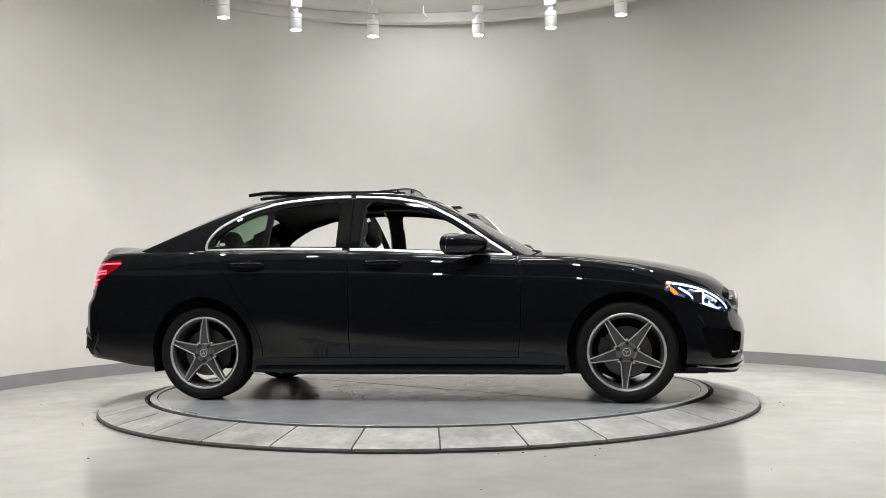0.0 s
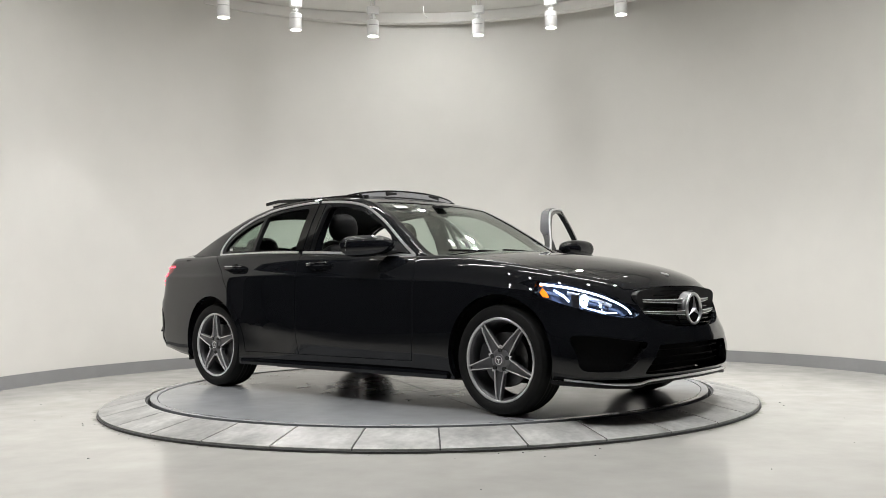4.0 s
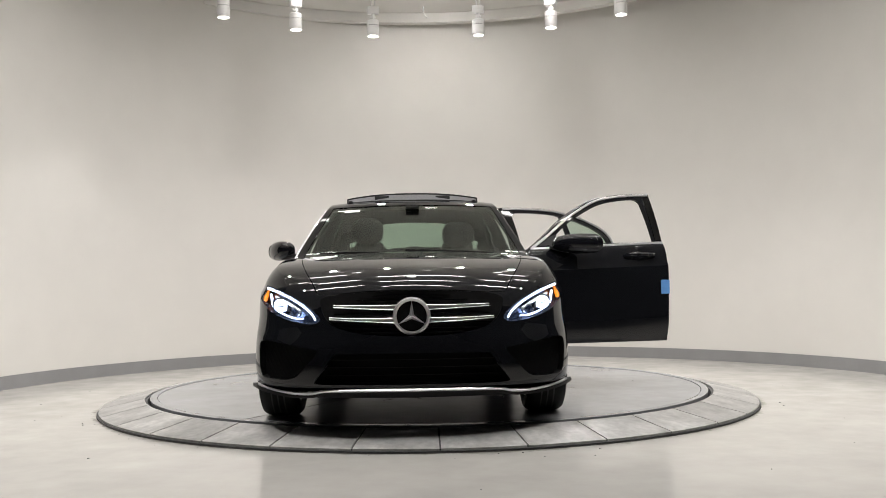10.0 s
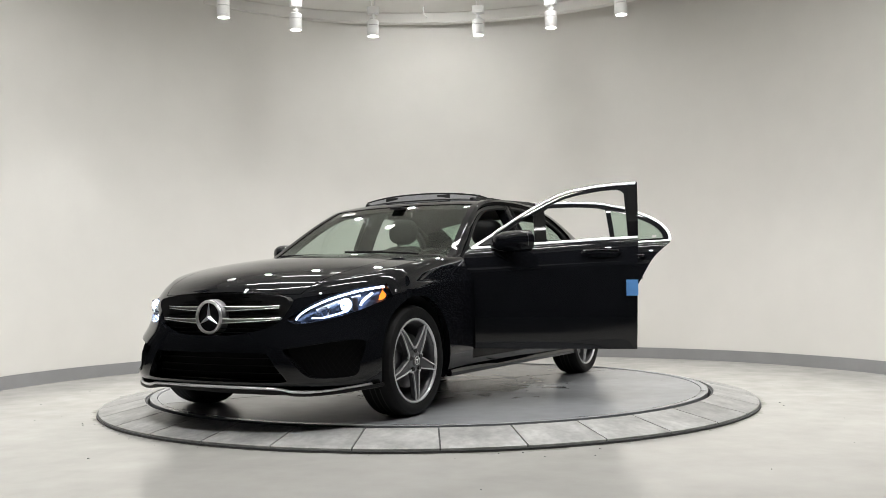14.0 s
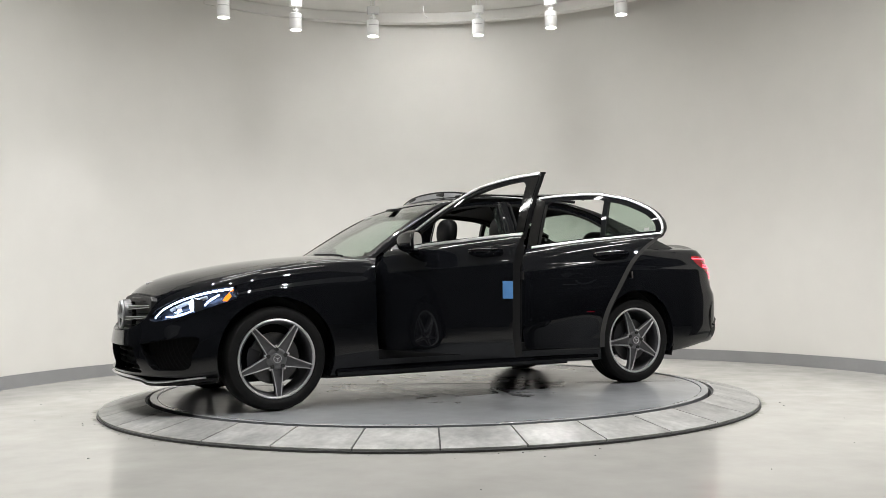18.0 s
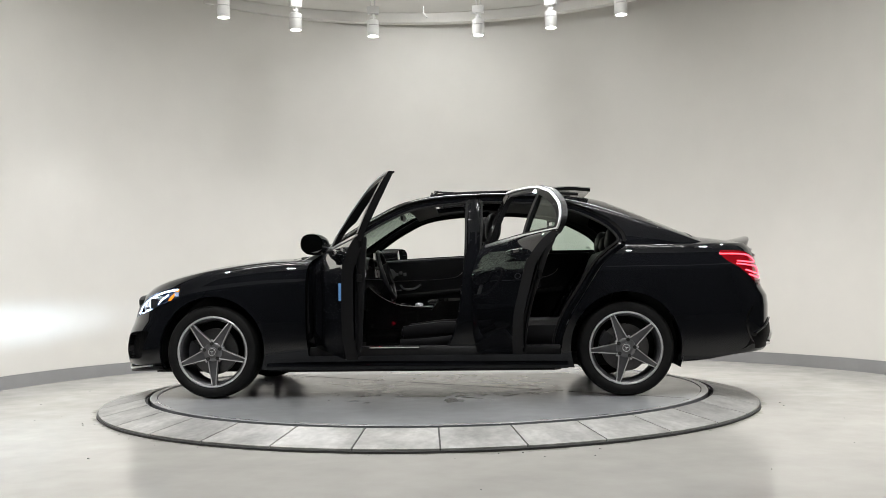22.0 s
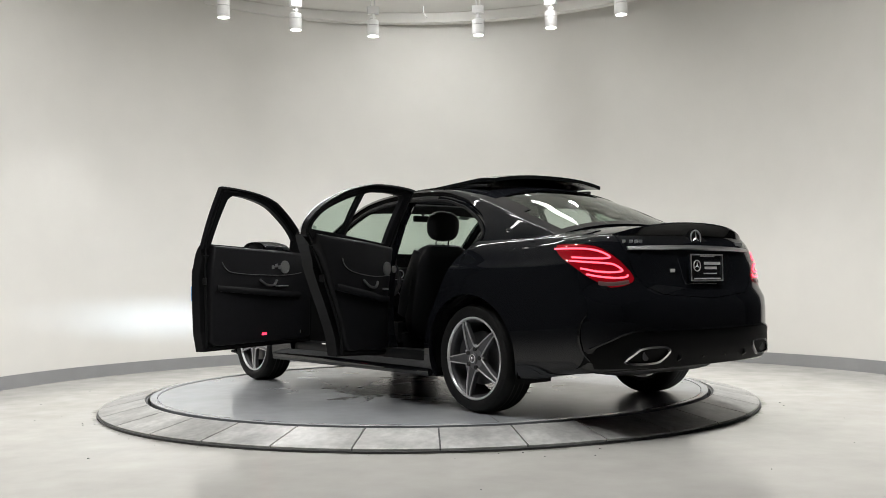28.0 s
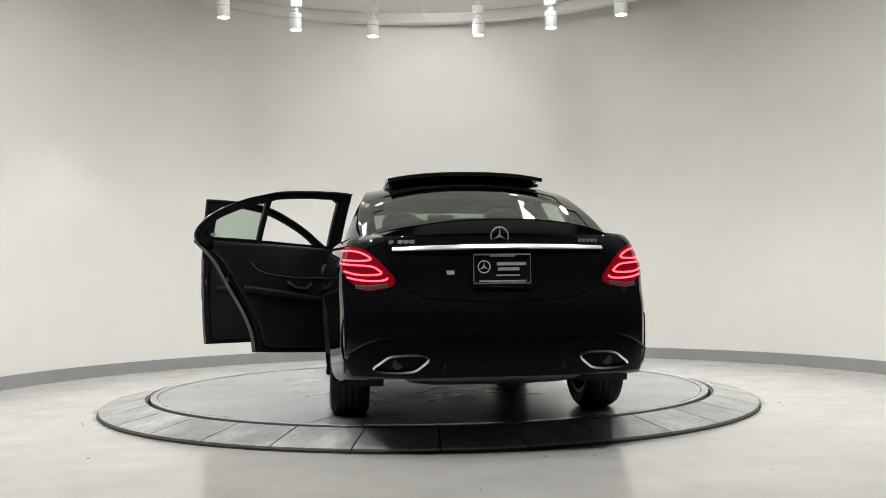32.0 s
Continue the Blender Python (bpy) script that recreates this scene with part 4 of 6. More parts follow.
def build_wheel():
    """A five-spoke alloy wheel in its own space: axle along y, outer side towards -y."""
    rim = bmesh.new()
    turn = Matrix.Rotation(radians(90), 4, "X")          # z of the lathe becomes -y
    lathe(rim, [(0.2325, 0.0), (0.236, 0.008), (0.242, 0.011), (0.2475, 0.008), (0.2500, -0.004), (0.246, -0.012), (0.236, -0.012)], 72, turn, close=True)
    rim_ob = part("wheel", rim, M_RIM, None, "five-spoke grey and silver alloy wheel")
    b = bmesh.new()
    lathe(b, [(0.233, -0.004), (0.224, -0.010), (0.216, -0.03), (0.212, -0.12), (0.220, -0.19), (0.236, -0.195), (0.238, -0.19), (0.226, -0.12), (0.236, -0.012)], 72, turn, close=True)
    part("barrel", b, M_BARREL, rim_ob)
    t = bmesh.new()
    lathe(t, [(0.2475, 0.004), (0.262, 0.018), (0.285, 0.022), (0.306, 0.014), (0.318, -0.004), (0.3235, -0.022), (0.325, -0.06), (0.3252, -0.095), (0.325, -0.13), (0.3235, -0.168), (0.318, -0.188), (0.300, -0.205), (0.270, -0.207), (0.244, -0.196), (0.243, -0.10)], 96, turn, close=True)
    part("tyre", t, M_RUBBER, rim_ob, "black low-profile tyre")
    tr = bmesh.new()
    for y in (-0.055, -0.09, -0.125):
        lathe(tr, [(0.3257, y + 0.004), (0.3257, y - 0.004)], 64, turn)
    part("tread_groove", tr, M_DARKSLOT, rim_ob)
    for k in range(5):
        s = bmesh.new()
        # spoke pocket (grey) between two machined edges that close up towards the rim
        prof = [(0.030, 0.036, -0.006), (0.06, 0.037, 0.000), (0.10, 0.0315, 0.004), (0.15, 0.0255, 0.006), (0.20, 0.019, 0.005), (0.236, 0.0155, 0.000)]
        rows = []
        for r, w, y in prof:
            rows.append([s.verts.new((x, -(y - d), r)) for x, d in ((-w, 0.03), (-w, 0.004), (-w * 0.55, 0.006), (0, 0.008), (w * 0.55, 0.006), (w, 0.004), (w, 0.03))])
        weave(s, rows, False)
        bmesh.ops.recalc_face_normals(s, faces=s.faces)
        sp = part("spoke", s, M_RIMDARK, rim_ob, "grey spoke with silver edges")
        sp.matrix_basis = Matrix.Rotation(radians(72 * k), 4, "Y")
        for sg in (-1, 1):
            e = bmesh.new()
            path = [(sg * (w - 0.003), -y - 0.001, r) for r, w, y in prof]
            sweep(e, path, 0.0062, 0.010, up=(0, -1, 0))
            part("spoke_edge", e, M_RIM, sp)
        c = bmesh.new()
        cyl(c, (0.0, -0.0105, 0.057), (0.0, 0.004, 0.057), 0.0125, 14)
        bolt = part("bolt", c, M_DARKSLOT, rim_ob)
        bolt.matrix_basis = Matrix.Rotation(radians(72 * k + 36), 4, "Y")
        c = bmesh.new()
        rows = lathe(c, [(0.0075, -0.004), (0.0075, 0.006), (0.005, 0.0075)], 12, turn)
        c.faces.new(rows[-1])
        bmesh.ops.transform(c, matrix=Matrix.Translation((0, 0, 0.079)), verts=c.verts)
        stud = part("stud", c, M_RIM, rim_ob)
        stud.matrix_basis = Matrix.Rotation(radians(72 * k + 36), 4, "Y")
    h = bmesh.new()
    rows = lathe(h, [(0.078, -0.040), (0.075, -0.014), (0.062, -0.002), (0.045, 0.003), (0.036, 0.002)], 40, turn)
    h.faces.new(rows[-1])
    part("hub", h, M_HUB, rim_ob)
    h = bmesh.new()
    rows = lathe(h, [(0.0345, 0.000), (0.034, 0.010), (0.031, 0.013), (0.012, 0.015)], 32, turn)
    h.faces.new(rows[-1])
    cap = part("centre_cap", h, M_HUB, rim_ob, "grey centre cap with a round emblem")
    emblem(0.024, Matrix.Translation((0, -0.0155, 0)) @ turn, cap, M_SATIN)
    d = bmesh.new()
    lathe(d, [(0.075, -0.055), (0.160, -0.055), (0.160, -0.080), (0.075, -0.080)], 64, turn, close=True)
    part("brake_disc", d, M_DISCBRAKE, rim_ob)
    d = bmesh.new()
    rows = lathe(d, [(0.076, -0.06), (0.076, -0.045), (0.04, -0.040)], 32, turn)
    d.faces.new(rows[-1])
    part("brake_bell", d, M_RIMDARK, rim_ob)
    d = bmesh.new()
    for i in range(8):
        a0, a1 = radians(-28 + 7 * i), radians(-21 + 7 * i)
        add(d, [(math.cos(a) * r, y, math.sin(a) * r) for a in (a0, a1) for r in (0.105, 0.178) for y in (0.035, 0.11)],
            [(0, 1, 3, 2), (4, 6, 7, 5), (0, 4, 5, 1), (2, 3, 7, 6), (0, 2, 6, 4), (1, 5, 7, 3)])
    bmesh.ops.remove_doubles(d, verts=d.verts, dist=1e-4)
    part("brake_caliper", d, M_HOUSING, rim_ob)
    return rim_ob


wheel = build_wheel()
wheel.parent = car
HUB_Z, HUB_F, HUB_R = 0.3225, 0.868, 0.850
SPOTS = [(1.42, -HUB_F, 0, 184), (-1.42, -HUB_R, 0, 0), (1.42, HUB_F, 180, 177), (-1.42, HUB_R, 180, 194)]
for i, (x, y, rz, spin) in enumerate(SPOTS):
    m = pose(x, y, HUB_Z, 0, 0, rz) @ Matrix.Rotation(radians(spin), 4, "Y")
    if i == 0:
        wheel.matrix_basis = m
    else:
        w = copy_thing(wheel, m)

# side skirts
for s in (1, -1):
    bm = bmesh.new()
    sweep(bm, [(x, s * (abs(flank_y(x, 0.24, s)) - 0.012 + 0.012 * math.sin(math.pi * (x + 1.03) / 2.06)), 0.215) for x in np.linspace(1.03, -1.03, 24)], 0.045, 0.042, up=(0, 0, 1))
    part("side_skirt", bm, M_PAINT, car, "gloss black side skirt")

# ---- under the car ----
bm = bmesh.new()
prism(bm, smooth_path([(1.95, -0.52), (2.02, 0), (1.95, 0.52)], 5) + [(1.02, 0.55), (1.0, 0.62), (-0.95, 0.62), (-1.0, 0.55), (-1.0, -0.55), (-0.95, -0.62), (1.0, -0.62), (1.02, -0.55)], "z", 0.156, 0.235)
part("undertray", bm, M_PLASTIC, car)
bm = bmesh.new()
prism(bm, [(-1.0, 0.56), (-2.20, 0.56), (-2.34, 0.40), (-2.34, -0.40), (-2.20, -0.56), (-1.0, -0.56)], "z", 0.285, 0.34)
part("rear_floor", bm, M_PLASTIC, car)
bm = bmesh.new()
pillow(bm, (0.34, 1.0, 0.15), pose(-2.05, 0, 0.225), 0.5)
part("silencer", bm, M_BARREL, car, "dull steel silencer under the boot")
for x in (1.42, -1.42):
    for s in (1, -1):
        bm = bmesh.new()
        n = 26
        rows = []
        for r in (0.385, 0.393):
            for y in (0.57, 0.858):
                rows.append([bm.verts.new((x + r * math.cos(math.pi * (-0.12 + 1.24 * i / n)), s * y, 0.333 + r * math.sin(math.pi * (-0.12 + 1.24 * i / n)))) for i in range(n + 1)])
        weave(bm, [rows[0], rows[1]], False)
        bm.faces.new(rows[0])
        part("wheel_arch_liner", bm, M_PLASTIC, car)

# ---- lamps at the front ----


def drape(poly, side, back, sgn=1):
    out = []
    for y, z in poly:
        h = front_hit(y * sgn, z, side)
        out.append((h.x - side * back, h.y - (0.4 * back * np.sign(h.y) if abs(y) > 0.8 else 0), z))
    return out


def lens_patch(name, poly, side, sgn, mat, parent, lo, hi, inset=0.004, t=0.004, ref=None):
    bm = bmesh.new()
    prism(bm, [(a * sgn, b) for a, b in poly], "x", lo, hi)
    cut = temp_mesh(bm)
    if side < 0:
        cut = boolean(cut, prisms([(TAIL_SIDE, "y", -1.6, 1.6)]), "INTERSECT")
    src = bmesh.new()
    src.from_mesh(SHEET_THIN)
    me = temp_mesh(src)
    out = boolean(me, cut, "INTERSECT")
    return finish(out, name, mat, parent, [REF_BODY])


tmp = body_sheet()
SHEET_THIN = temp_mesh(solid(tmp, 0.004))
HEAD_IN = [(y, z) for y, z in grow(HEAD, -0.003)]
for sgn in (1, -1):
    # bucket behind the lens
    n = len(HEAD)
    bm = bmesh.new()
    rim0 = [bm.verts.new(p) for p in drape(HEAD, 1, 0.004, sgn)]
    rim1 = [bm.verts.new((x - 0.05, y * 0.985, 0.66 + (z - 0.66) * 0.92)) for x, y, z in drape(HEAD, 1, 0.02, sgn)]
    weave(bm, [rim0, rim1])
    bm.faces.new(rim1)
    house = part("headlamp", bm, M_REFLECT, car, "lit headlamp with white running-light strip and amber corner")
    lens_patch("lens", HEAD_IN, 1, sgn, M_LENS, house, 1.66, 2.6).visible_shadow = False
    brow = smooth_path([(0.515, 0.582), (0.545, 0.624), (0.635, 0.684), (0.74, 0.730), (0.83, 0.758)], 6)
    bm = bmesh.new()
    sweep(bm, [(front_x(y * sgn, z) - 0.020, y * sgn, z) for y, z in brow], 0.012, 0.008, up=(0.8, 0.3 * sgn, 0.5), taper=lambda t: 0.7 + 0.4 * t)
    part("running_light", bm, M_DRL, house, "glowing white strip")
    for yy, zz, rr in ((0.725, 0.660, 0.036), (0.635, 0.622, 0.024)):
        x = front_x(yy * sgn, zz) - 0.03
        bm = bmesh.new()
        lathe(bm, [(rr * 1.25, -0.03), (rr * 1.25, 0.0), (rr, 0.004), (rr, -0.03)], 24, look((x, yy * sgn, zz), (x - 1, yy * sgn - 0.25 * sgn, zz)), close=True)
        part("bezel", bm, M_CHROME, house)
        bm = bmesh.new()
        if rr > 0.03:           # glowing collar round the beam slot
            tube_ring(bm, rr * 0.80, 0.007, look((x + 0.012, yy * sgn, zz), (x - 1, yy * sgn, zz)), 28, 8)
            for dz in (0.017, -0.018):
                sweep(bm, [(x + 0.014, yy * sgn - 0.022, zz + dz), (x + 0.014, yy * sgn + 0.022, zz + dz)], 0.016, 0.006, up=(1, 0, 0))
        else:
            bmesh.ops.create_uvsphere(bm, u_segments=20, v_segments=12, radius=rr * 0.93)
            bmesh.ops.transform(bm, matrix=pose(x - 0.012, yy * sgn, zz), verts=bm.verts)
        part("projector", bm, M_XENON if rr > 0.03 else M_LENS, house)
    # light guide along the lower edge and an upright glowing block beside the beam
    for guide, wide in (([(0.585, 0.590), (0.64, 0.592), (0.70, 0.612), (0.735, 0.628)], 0.010), ([(0.775, 0.655), (0.785, 0.690), (0.80, 0.722)], 0.016)):
        bm = bmesh.new()
        sweep(bm, [(front_x(y * sgn, z) - 0.028, y * sgn, z) for y, z in smooth_path(guide, 4)], wide, 0.008, up=(1, 0.2 * sgn, 0), taper=lambda t: 0.5 + 0.5 * math.sin(math.pi * (0.15 + 0.7 * t)))
        part("light_guide", bm, M_GUIDE, house, "pale blue glowing light guide")
    bm = bmesh.new()
    sweep(bm, [(front_x(y * sgn, z) - 0.034, y * sgn, z) for y, z in smooth_path([(0.60, 0.628), (0.68, 0.672), (0.76, 0.705)], 5)], 0.012, 0.02, up=(1, 0, 0.5))
    part("lamp_blade", bm, M_SATIN, house, "silver trim blade")
    # a slotted shutter throws the low beam
    bx, by = front_x(0.725 * sgn, 0.66) - 0.022, 0.725 * sgn
    bm = bmesh.new()
    for lo, hi in (((-0.003, -0.040, 0.003), (0, 0.040, 0.035)), ((-0.003, -0.040, -0.035), (0, 0.040, -0.004)), ((-0.05, -0.040, 0.032), (-0.003, 0.040, 0.035)), ((-0.05, -0.040, -0.035), (-0.003, 0.040, -0.032)), ((-0.053, -0.043, -0.035), (-0.050, 0.043, 0.035)), ((-0.05, -0.043, -0.035), (0, -0.040, 0.035)), ((-0.05, 0.040, -0.035), (0, 0.043, 0.035))):
        box(bm, lo, hi, pose(bx, by, 0.66))
    part("shutter", bm, M_HOUSING, house)
    bm = bmesh.new()
    add(bm, [(bx - 0.042, by + sy * 0.016, 0.66 + z) for sy, z in ((-1, 0.0015), (1, 0.0015), (1, 0.0065), (-1, 0.0065))], [(0, 1, 2, 3)])
    part("beam_source", bm, M_BEAM, house, smooth=0)
    am = smooth_path([(0.838, 0.738), (0.866, 0.756), (0.892, 0.762), (0.894, 0.735), (0.855, 0.696), (0.838, 0.682)], 2, True)
    bm = bmesh.new()
    a0 = [bm.verts.new(p) for p in drape(am, 1, 0.010, sgn)]
    a1 = [bm.verts.new(p) for p in drape(am, 1, 0.030, sgn)]
    weave(bm, [a0, a1])
    bm.faces.new(a0)
    part("amber_marker", bm, M_AMBER, house, "glowing amber marker")

# ---- grille ----
grille = bmesh.new()
prism(grille, grow(GRILLE, -0.001), "x", 2.02, 2.10)
grille = part("grille", grille, M_PLASTIC, car, "black radiator grille with two chrome bars and a round emblem")
for z in (0.645, 0.578):
    for s in (1, -1):
        bm = bmesh.new()
        w = 0.468 if z > 0.6 else 0.437
        rows, edges = [], ([], [])
        for y in np.linspace(0.080, w, 14):
            t = (y - 0.080) / (w - 0.080)
            h, x, zc = 0.0135 - 0.0085 * t ** 0.6, front_x(s * y, z) - 0.022, z + 0.012 * (y / w) ** 2
            rows.append([bm.verts.new((x + dx, s * y, zc + k * h)) for dx, k in ((-0.024, 1), (0, 1), (-0.003, 0.5), (-0.003, -0.5), (0, -1), (-0.024, -1))])
            edges[0].append((x + 0.001, s * y, zc + h))
            edges[1].append((x + 0.001, s * y, zc - h))
        weave(bm, rows)
        bm.faces.new(rows[0]), bm.faces.new(rows[-1])
        bmesh.ops.recalc_face_normals(bm, faces=bm.faces)
        blade = part("chrome_bar", bm, M_HUB, grille, "tapered dark chrome grille blade")
        for line in edges:
            bm = bmesh.new()
            sweep(bm, line, 0.0042, 0.0042, up=(1, 0, 0.9))
            part("bright_edge", bm, M_SATIN, blade, "bright chrome edge")
for i in range(9):
    z = 0.515 + 0.024 * i
    if min(abs(z - 0.645), abs(z - 0.578)) < 0.014:
        continue
    w = float(np.interp(z, [0.5, 0.555, 0.64, 0.705, 0.73], [0.27, 0.41, 0.465, 0.455, 0.3]))
    bm = bmesh.new()
    sweep(bm, [(front_x(y, z) - 0.045, y, z) for y in np.linspace(-w, w, 15)], 0.005, 0.02, up=(1, 0, 0))
    part("louvre", bm, M_GLOSS, grille)

FACE = Matrix(((0, 0, 1, 0), (1, 0, 0, 0), (0, 1, 0, 0), (0, 0, 0, 1)))        # z of the emblem looks along +x
bm = bmesh.new()
rows = lathe(bm, [(0.080, -0.085), (0.084, -0.012), (0.080, -0.006), (0.030, -0.004)], 40, Matrix.Translation((2.205, 0, 0.600)) @ FACE)
bm.faces.new(rows[-1])
part("emblem_boss", bm, M_SEAL, grille, "black drum behind the emblem")
bm = bmesh.new()
lathe(bm, [(0.101, -0.055), (0.099, -0.018), (0.095, -0.010), (0.086, -0.008), (0.086, -0.055)], 48, Matrix.Translation((2.205, 0, 0.600)) @ FACE, close=True)
part("emblem_collar", bm, M_HUB, grille, "dark chrome collar round the emblem")
emblem(0.088, Matrix.Translation((2.205, 0, 0.600)) @ FACE, grille, M_SATIN)
BACK = Matrix(((0, 0, -1, 0), (-1, 0, 0, 0), (0, 1, 0, 0), (0, 0, 0, 1)))      # looks along -x

# flat round badge on the bonnet's tip
bm = bmesh.new()
hz = Z_CAP(2.02)
rows = lathe(bm, [(0.027, -0.002), (0.027, 0.003), (0.022, 0.004)], 24, pose(2.02, 0, hz - 0.001, 0, 17, 0))
bm.faces.new(rows[-1])
part("bonnet_badge", bm, M_SATIN, car, "small round chrome badge")

# ---- front bumper ----
bm = bmesh.new()
prism(bm, grow(INTAKE, -0.001), "x", 2.0, 2.09)
intake = part("lower_intake", bm, M_SEAL, car, "black lower air intake")
for z in (0.29, 0.33, 0.37):
    bm = bmesh.new()
    sweep(bm, [(front_x(y, z) - 0.075, y, z) for y in np.linspace(-0.45, 0.45, 15)], 0.007, 0.03, up=(1, 0, 0))
    part("louvre", bm, M_SEAL, intake)
for sgn in (1, -1):
    bm = bmesh.new()
    v0 = [bm.verts.new(p) for p in drape(SIDE_INTAKE, 1, 0.003, sgn)]
    v1 = [bm.verts.new(p) for p in drape(SIDE_INTAKE, 1, 0.05, sgn)]
    weave(bm, [v0, v1])
    bm.faces.new(v1)
    vent = part("side_intake", bm, M_SEAL, car, "black meshed side air intake")
    bm = bmesh.new()
    for i in range(18):
        for d in (1, -1):
            y0 = 0.52 + 0.026 * i
            pts = [(y0 + 0.10 * d * (t - 0.5), 0.285 + 0.175 * t) for t in np.linspace(0, 1, 6)]
            pts = [q for q in pts if 0.55 < q[0] < 0.835 and q[1] > 0.36 - 1.2 * (q[0] - 0.55)]
            if len(pts) > 1:
                sweep(bm, [(front_x(y * sgn, z) - 0.046, y * sgn, z) for y, z in pts], 0.0009, 0.003, up=(1, 0, 0), rounded=False)
    part("mesh", bm, M_SEAL, vent)
lip = [(0.0, 0.232), (0.25, 0.231), (0.45, 0.226), (0.53, 0.212), (0.62, 0.210), (0.72, 0.218), (0.80, 0.230), (0.855, 0.24)]
half = smooth_path(lip, 4)
path = [(-y, z) for y, z in half[:0:-1]] + half
bm = bmesh.new()
sweep(bm, [(front_x(y, max(z, 0.225)) + 0.006, y, z - 0.012) for y, z in path], 0.013, 0.013, up=(1, 0, 1.0))
part("chrome_lip", bm, M_SATIN, car, "chrome strip along the front splitter")
bm = bmesh.new()
sweep(bm, [(front_x(y, 0.235) - 0.06, y, z - 0.026) for y, z in path], 0.022, 0.09, up=(1, 0, 0))
part("splitter", bm, M_PLASTIC, car)

# ---- lamps and trim at the rear ----
for sgn in (1, -1):
    bm = bmesh.new()
    v0 = [bm.verts.new(p) for p in drape(TAILLAMP, -1, 0.004, sgn)]
    v1 = [bm.verts.new((x + 0.05, y * 0.98, z)) for x, y, z in drape(TAILLAMP, -1, 0.01, sgn)]
    weave(bm, [v0, v1])
    bm.faces.new(v1)
    tl = part("tail_lamp", bm, M_REDLENS, car, "lit red tail lamp with bright curved bars")
    lens_patch("lens", grow(TAILLAMP, -0.003), -1, sgn, M_REDLENS, tl, -2.7, -2.05)
    bars = [[(0.815, 0.949), (0.78, 0.947), (0.73, 0.940), (0.685, 0.922), (0.655, 0.897), (0.69, 0.890), (0.75, 0.892), (0.795, 0.899)],
            [(0.805, 0.880), (0.77, 0.872), (0.71, 0.866), (0.65, 0.858), (0.615, 0.838), (0.605, 0.822), (0.65, 0.815), (0.73, 0.820), (0.79, 0.838)],
            [(0.775, 0.806), (0.72, 0.792), (0.65, 0.785), (0.59, 0.788), (0.572, 0.800)]]
    bm = bmesh.new()
    sweep(bm, [front_hit(y * sgn, z, -1) + Vector((-0.0015, 0.001 * sgn, 0)) for y, z in smooth_path([(0.575, 0.763), (0.62, 0.756), (0.68, 0.752), (0.735, 0.758)], 5)], 0.022, 0.005, up=(-1, 0, 0))
    part("reversing_strip", bm, M_SMOKED, tl, "smoked clear strip below the red bars")
    for pts in bars:
        bm = bmesh.new()
        sweep(bm, [front_hit(y * sgn, z, -1) + Vector((-0.003, 0.002 * sgn, 0)) for y, z in smooth_path(pts, 5)], 0.0095, 0.007, up=(-1, 0, 0))
        part("light_bar", bm, M_REDGLOW, tl, "glowing red bar")
bm = bmesh.new()
path = [(front_x(y, 0.948, -1) - 0.006, y, 0.945 + 0.006 * (1 - (y / 0.55) ** 2)) for y in np.linspace(-0.548, 0.548, 27)]
sweep(bm, path, 0.030, 0.016, up=(-1, 0, 0.7), taper=lambda t: 0.5 + 0.5 * math.sin(math.pi * min(max(t, 0.02), 0.98)) ** 0.4)
part("chrome_strip", bm, M_STRIPCHROME, boot_lid, "chrome strip over the number plate")
emblem(0.045, Matrix.Translation((front_x(0, 1.008, -1) - 0.006, 0, 1.008)) @ BACK, boot_lid, M_SATIN)
# spoiler lip
bm = bmesh.new()
rows = []
for i, y in enumerate(np.linspace(-0.60, 0.60, 25)):
    k = 1 - (abs(y) / 0.60) ** 4
    x0 = front_x(y, 1.02, -1)
    zy = 1.072 - 0.055 * (abs(y) / 0.6) ** 2.2
    rows.append([bm.verts.new(p) for p in ((x0 + 0.24, y, zy - 0.020), (x0 + 0.10, y, zy + 0.002), (x0 + 0.03, y, zy + 0.012), (x0 - 0.018 * k, y, zy + 0.022 * k + 0.003), (x0 - 0.022 * k, y, zy + 0.016 * k), (x0 - 0.002, y, zy - 0.030), (x0 + 0.006, y, zy - 0.075))])
weave(bm, rows, False)
bmesh.ops.recalc_face_normals(bm, faces=bm.faces)
part("spoiler", bm, M_PAINT, boot_lid, "black boot lip spoiler")
# lettered badges as plain chrome bars
for y0, y1, gaps in ((0.565, 0.43, (0, 0.045, 0.075, 0.105)), (-0.42, -0.535, (0, 0.022, 0.044, 0.066, 0.088))):
    for g0 in gaps:
        w = 0.026 if y0 > 0 else 0.017
        bm = bmesh.new()
        y = y0 - g0 - w / 2
        box(bm, (-0.003, -w / 2, -0.0095), (0.002, w / 2, 0.0095), pose(front_x(y, 0.982, -1) - 0.002, y, 0.982), bevel=0.002)
        part("badge_bar", bm, M_SATIN, boot_lid, "small chrome badge bar")
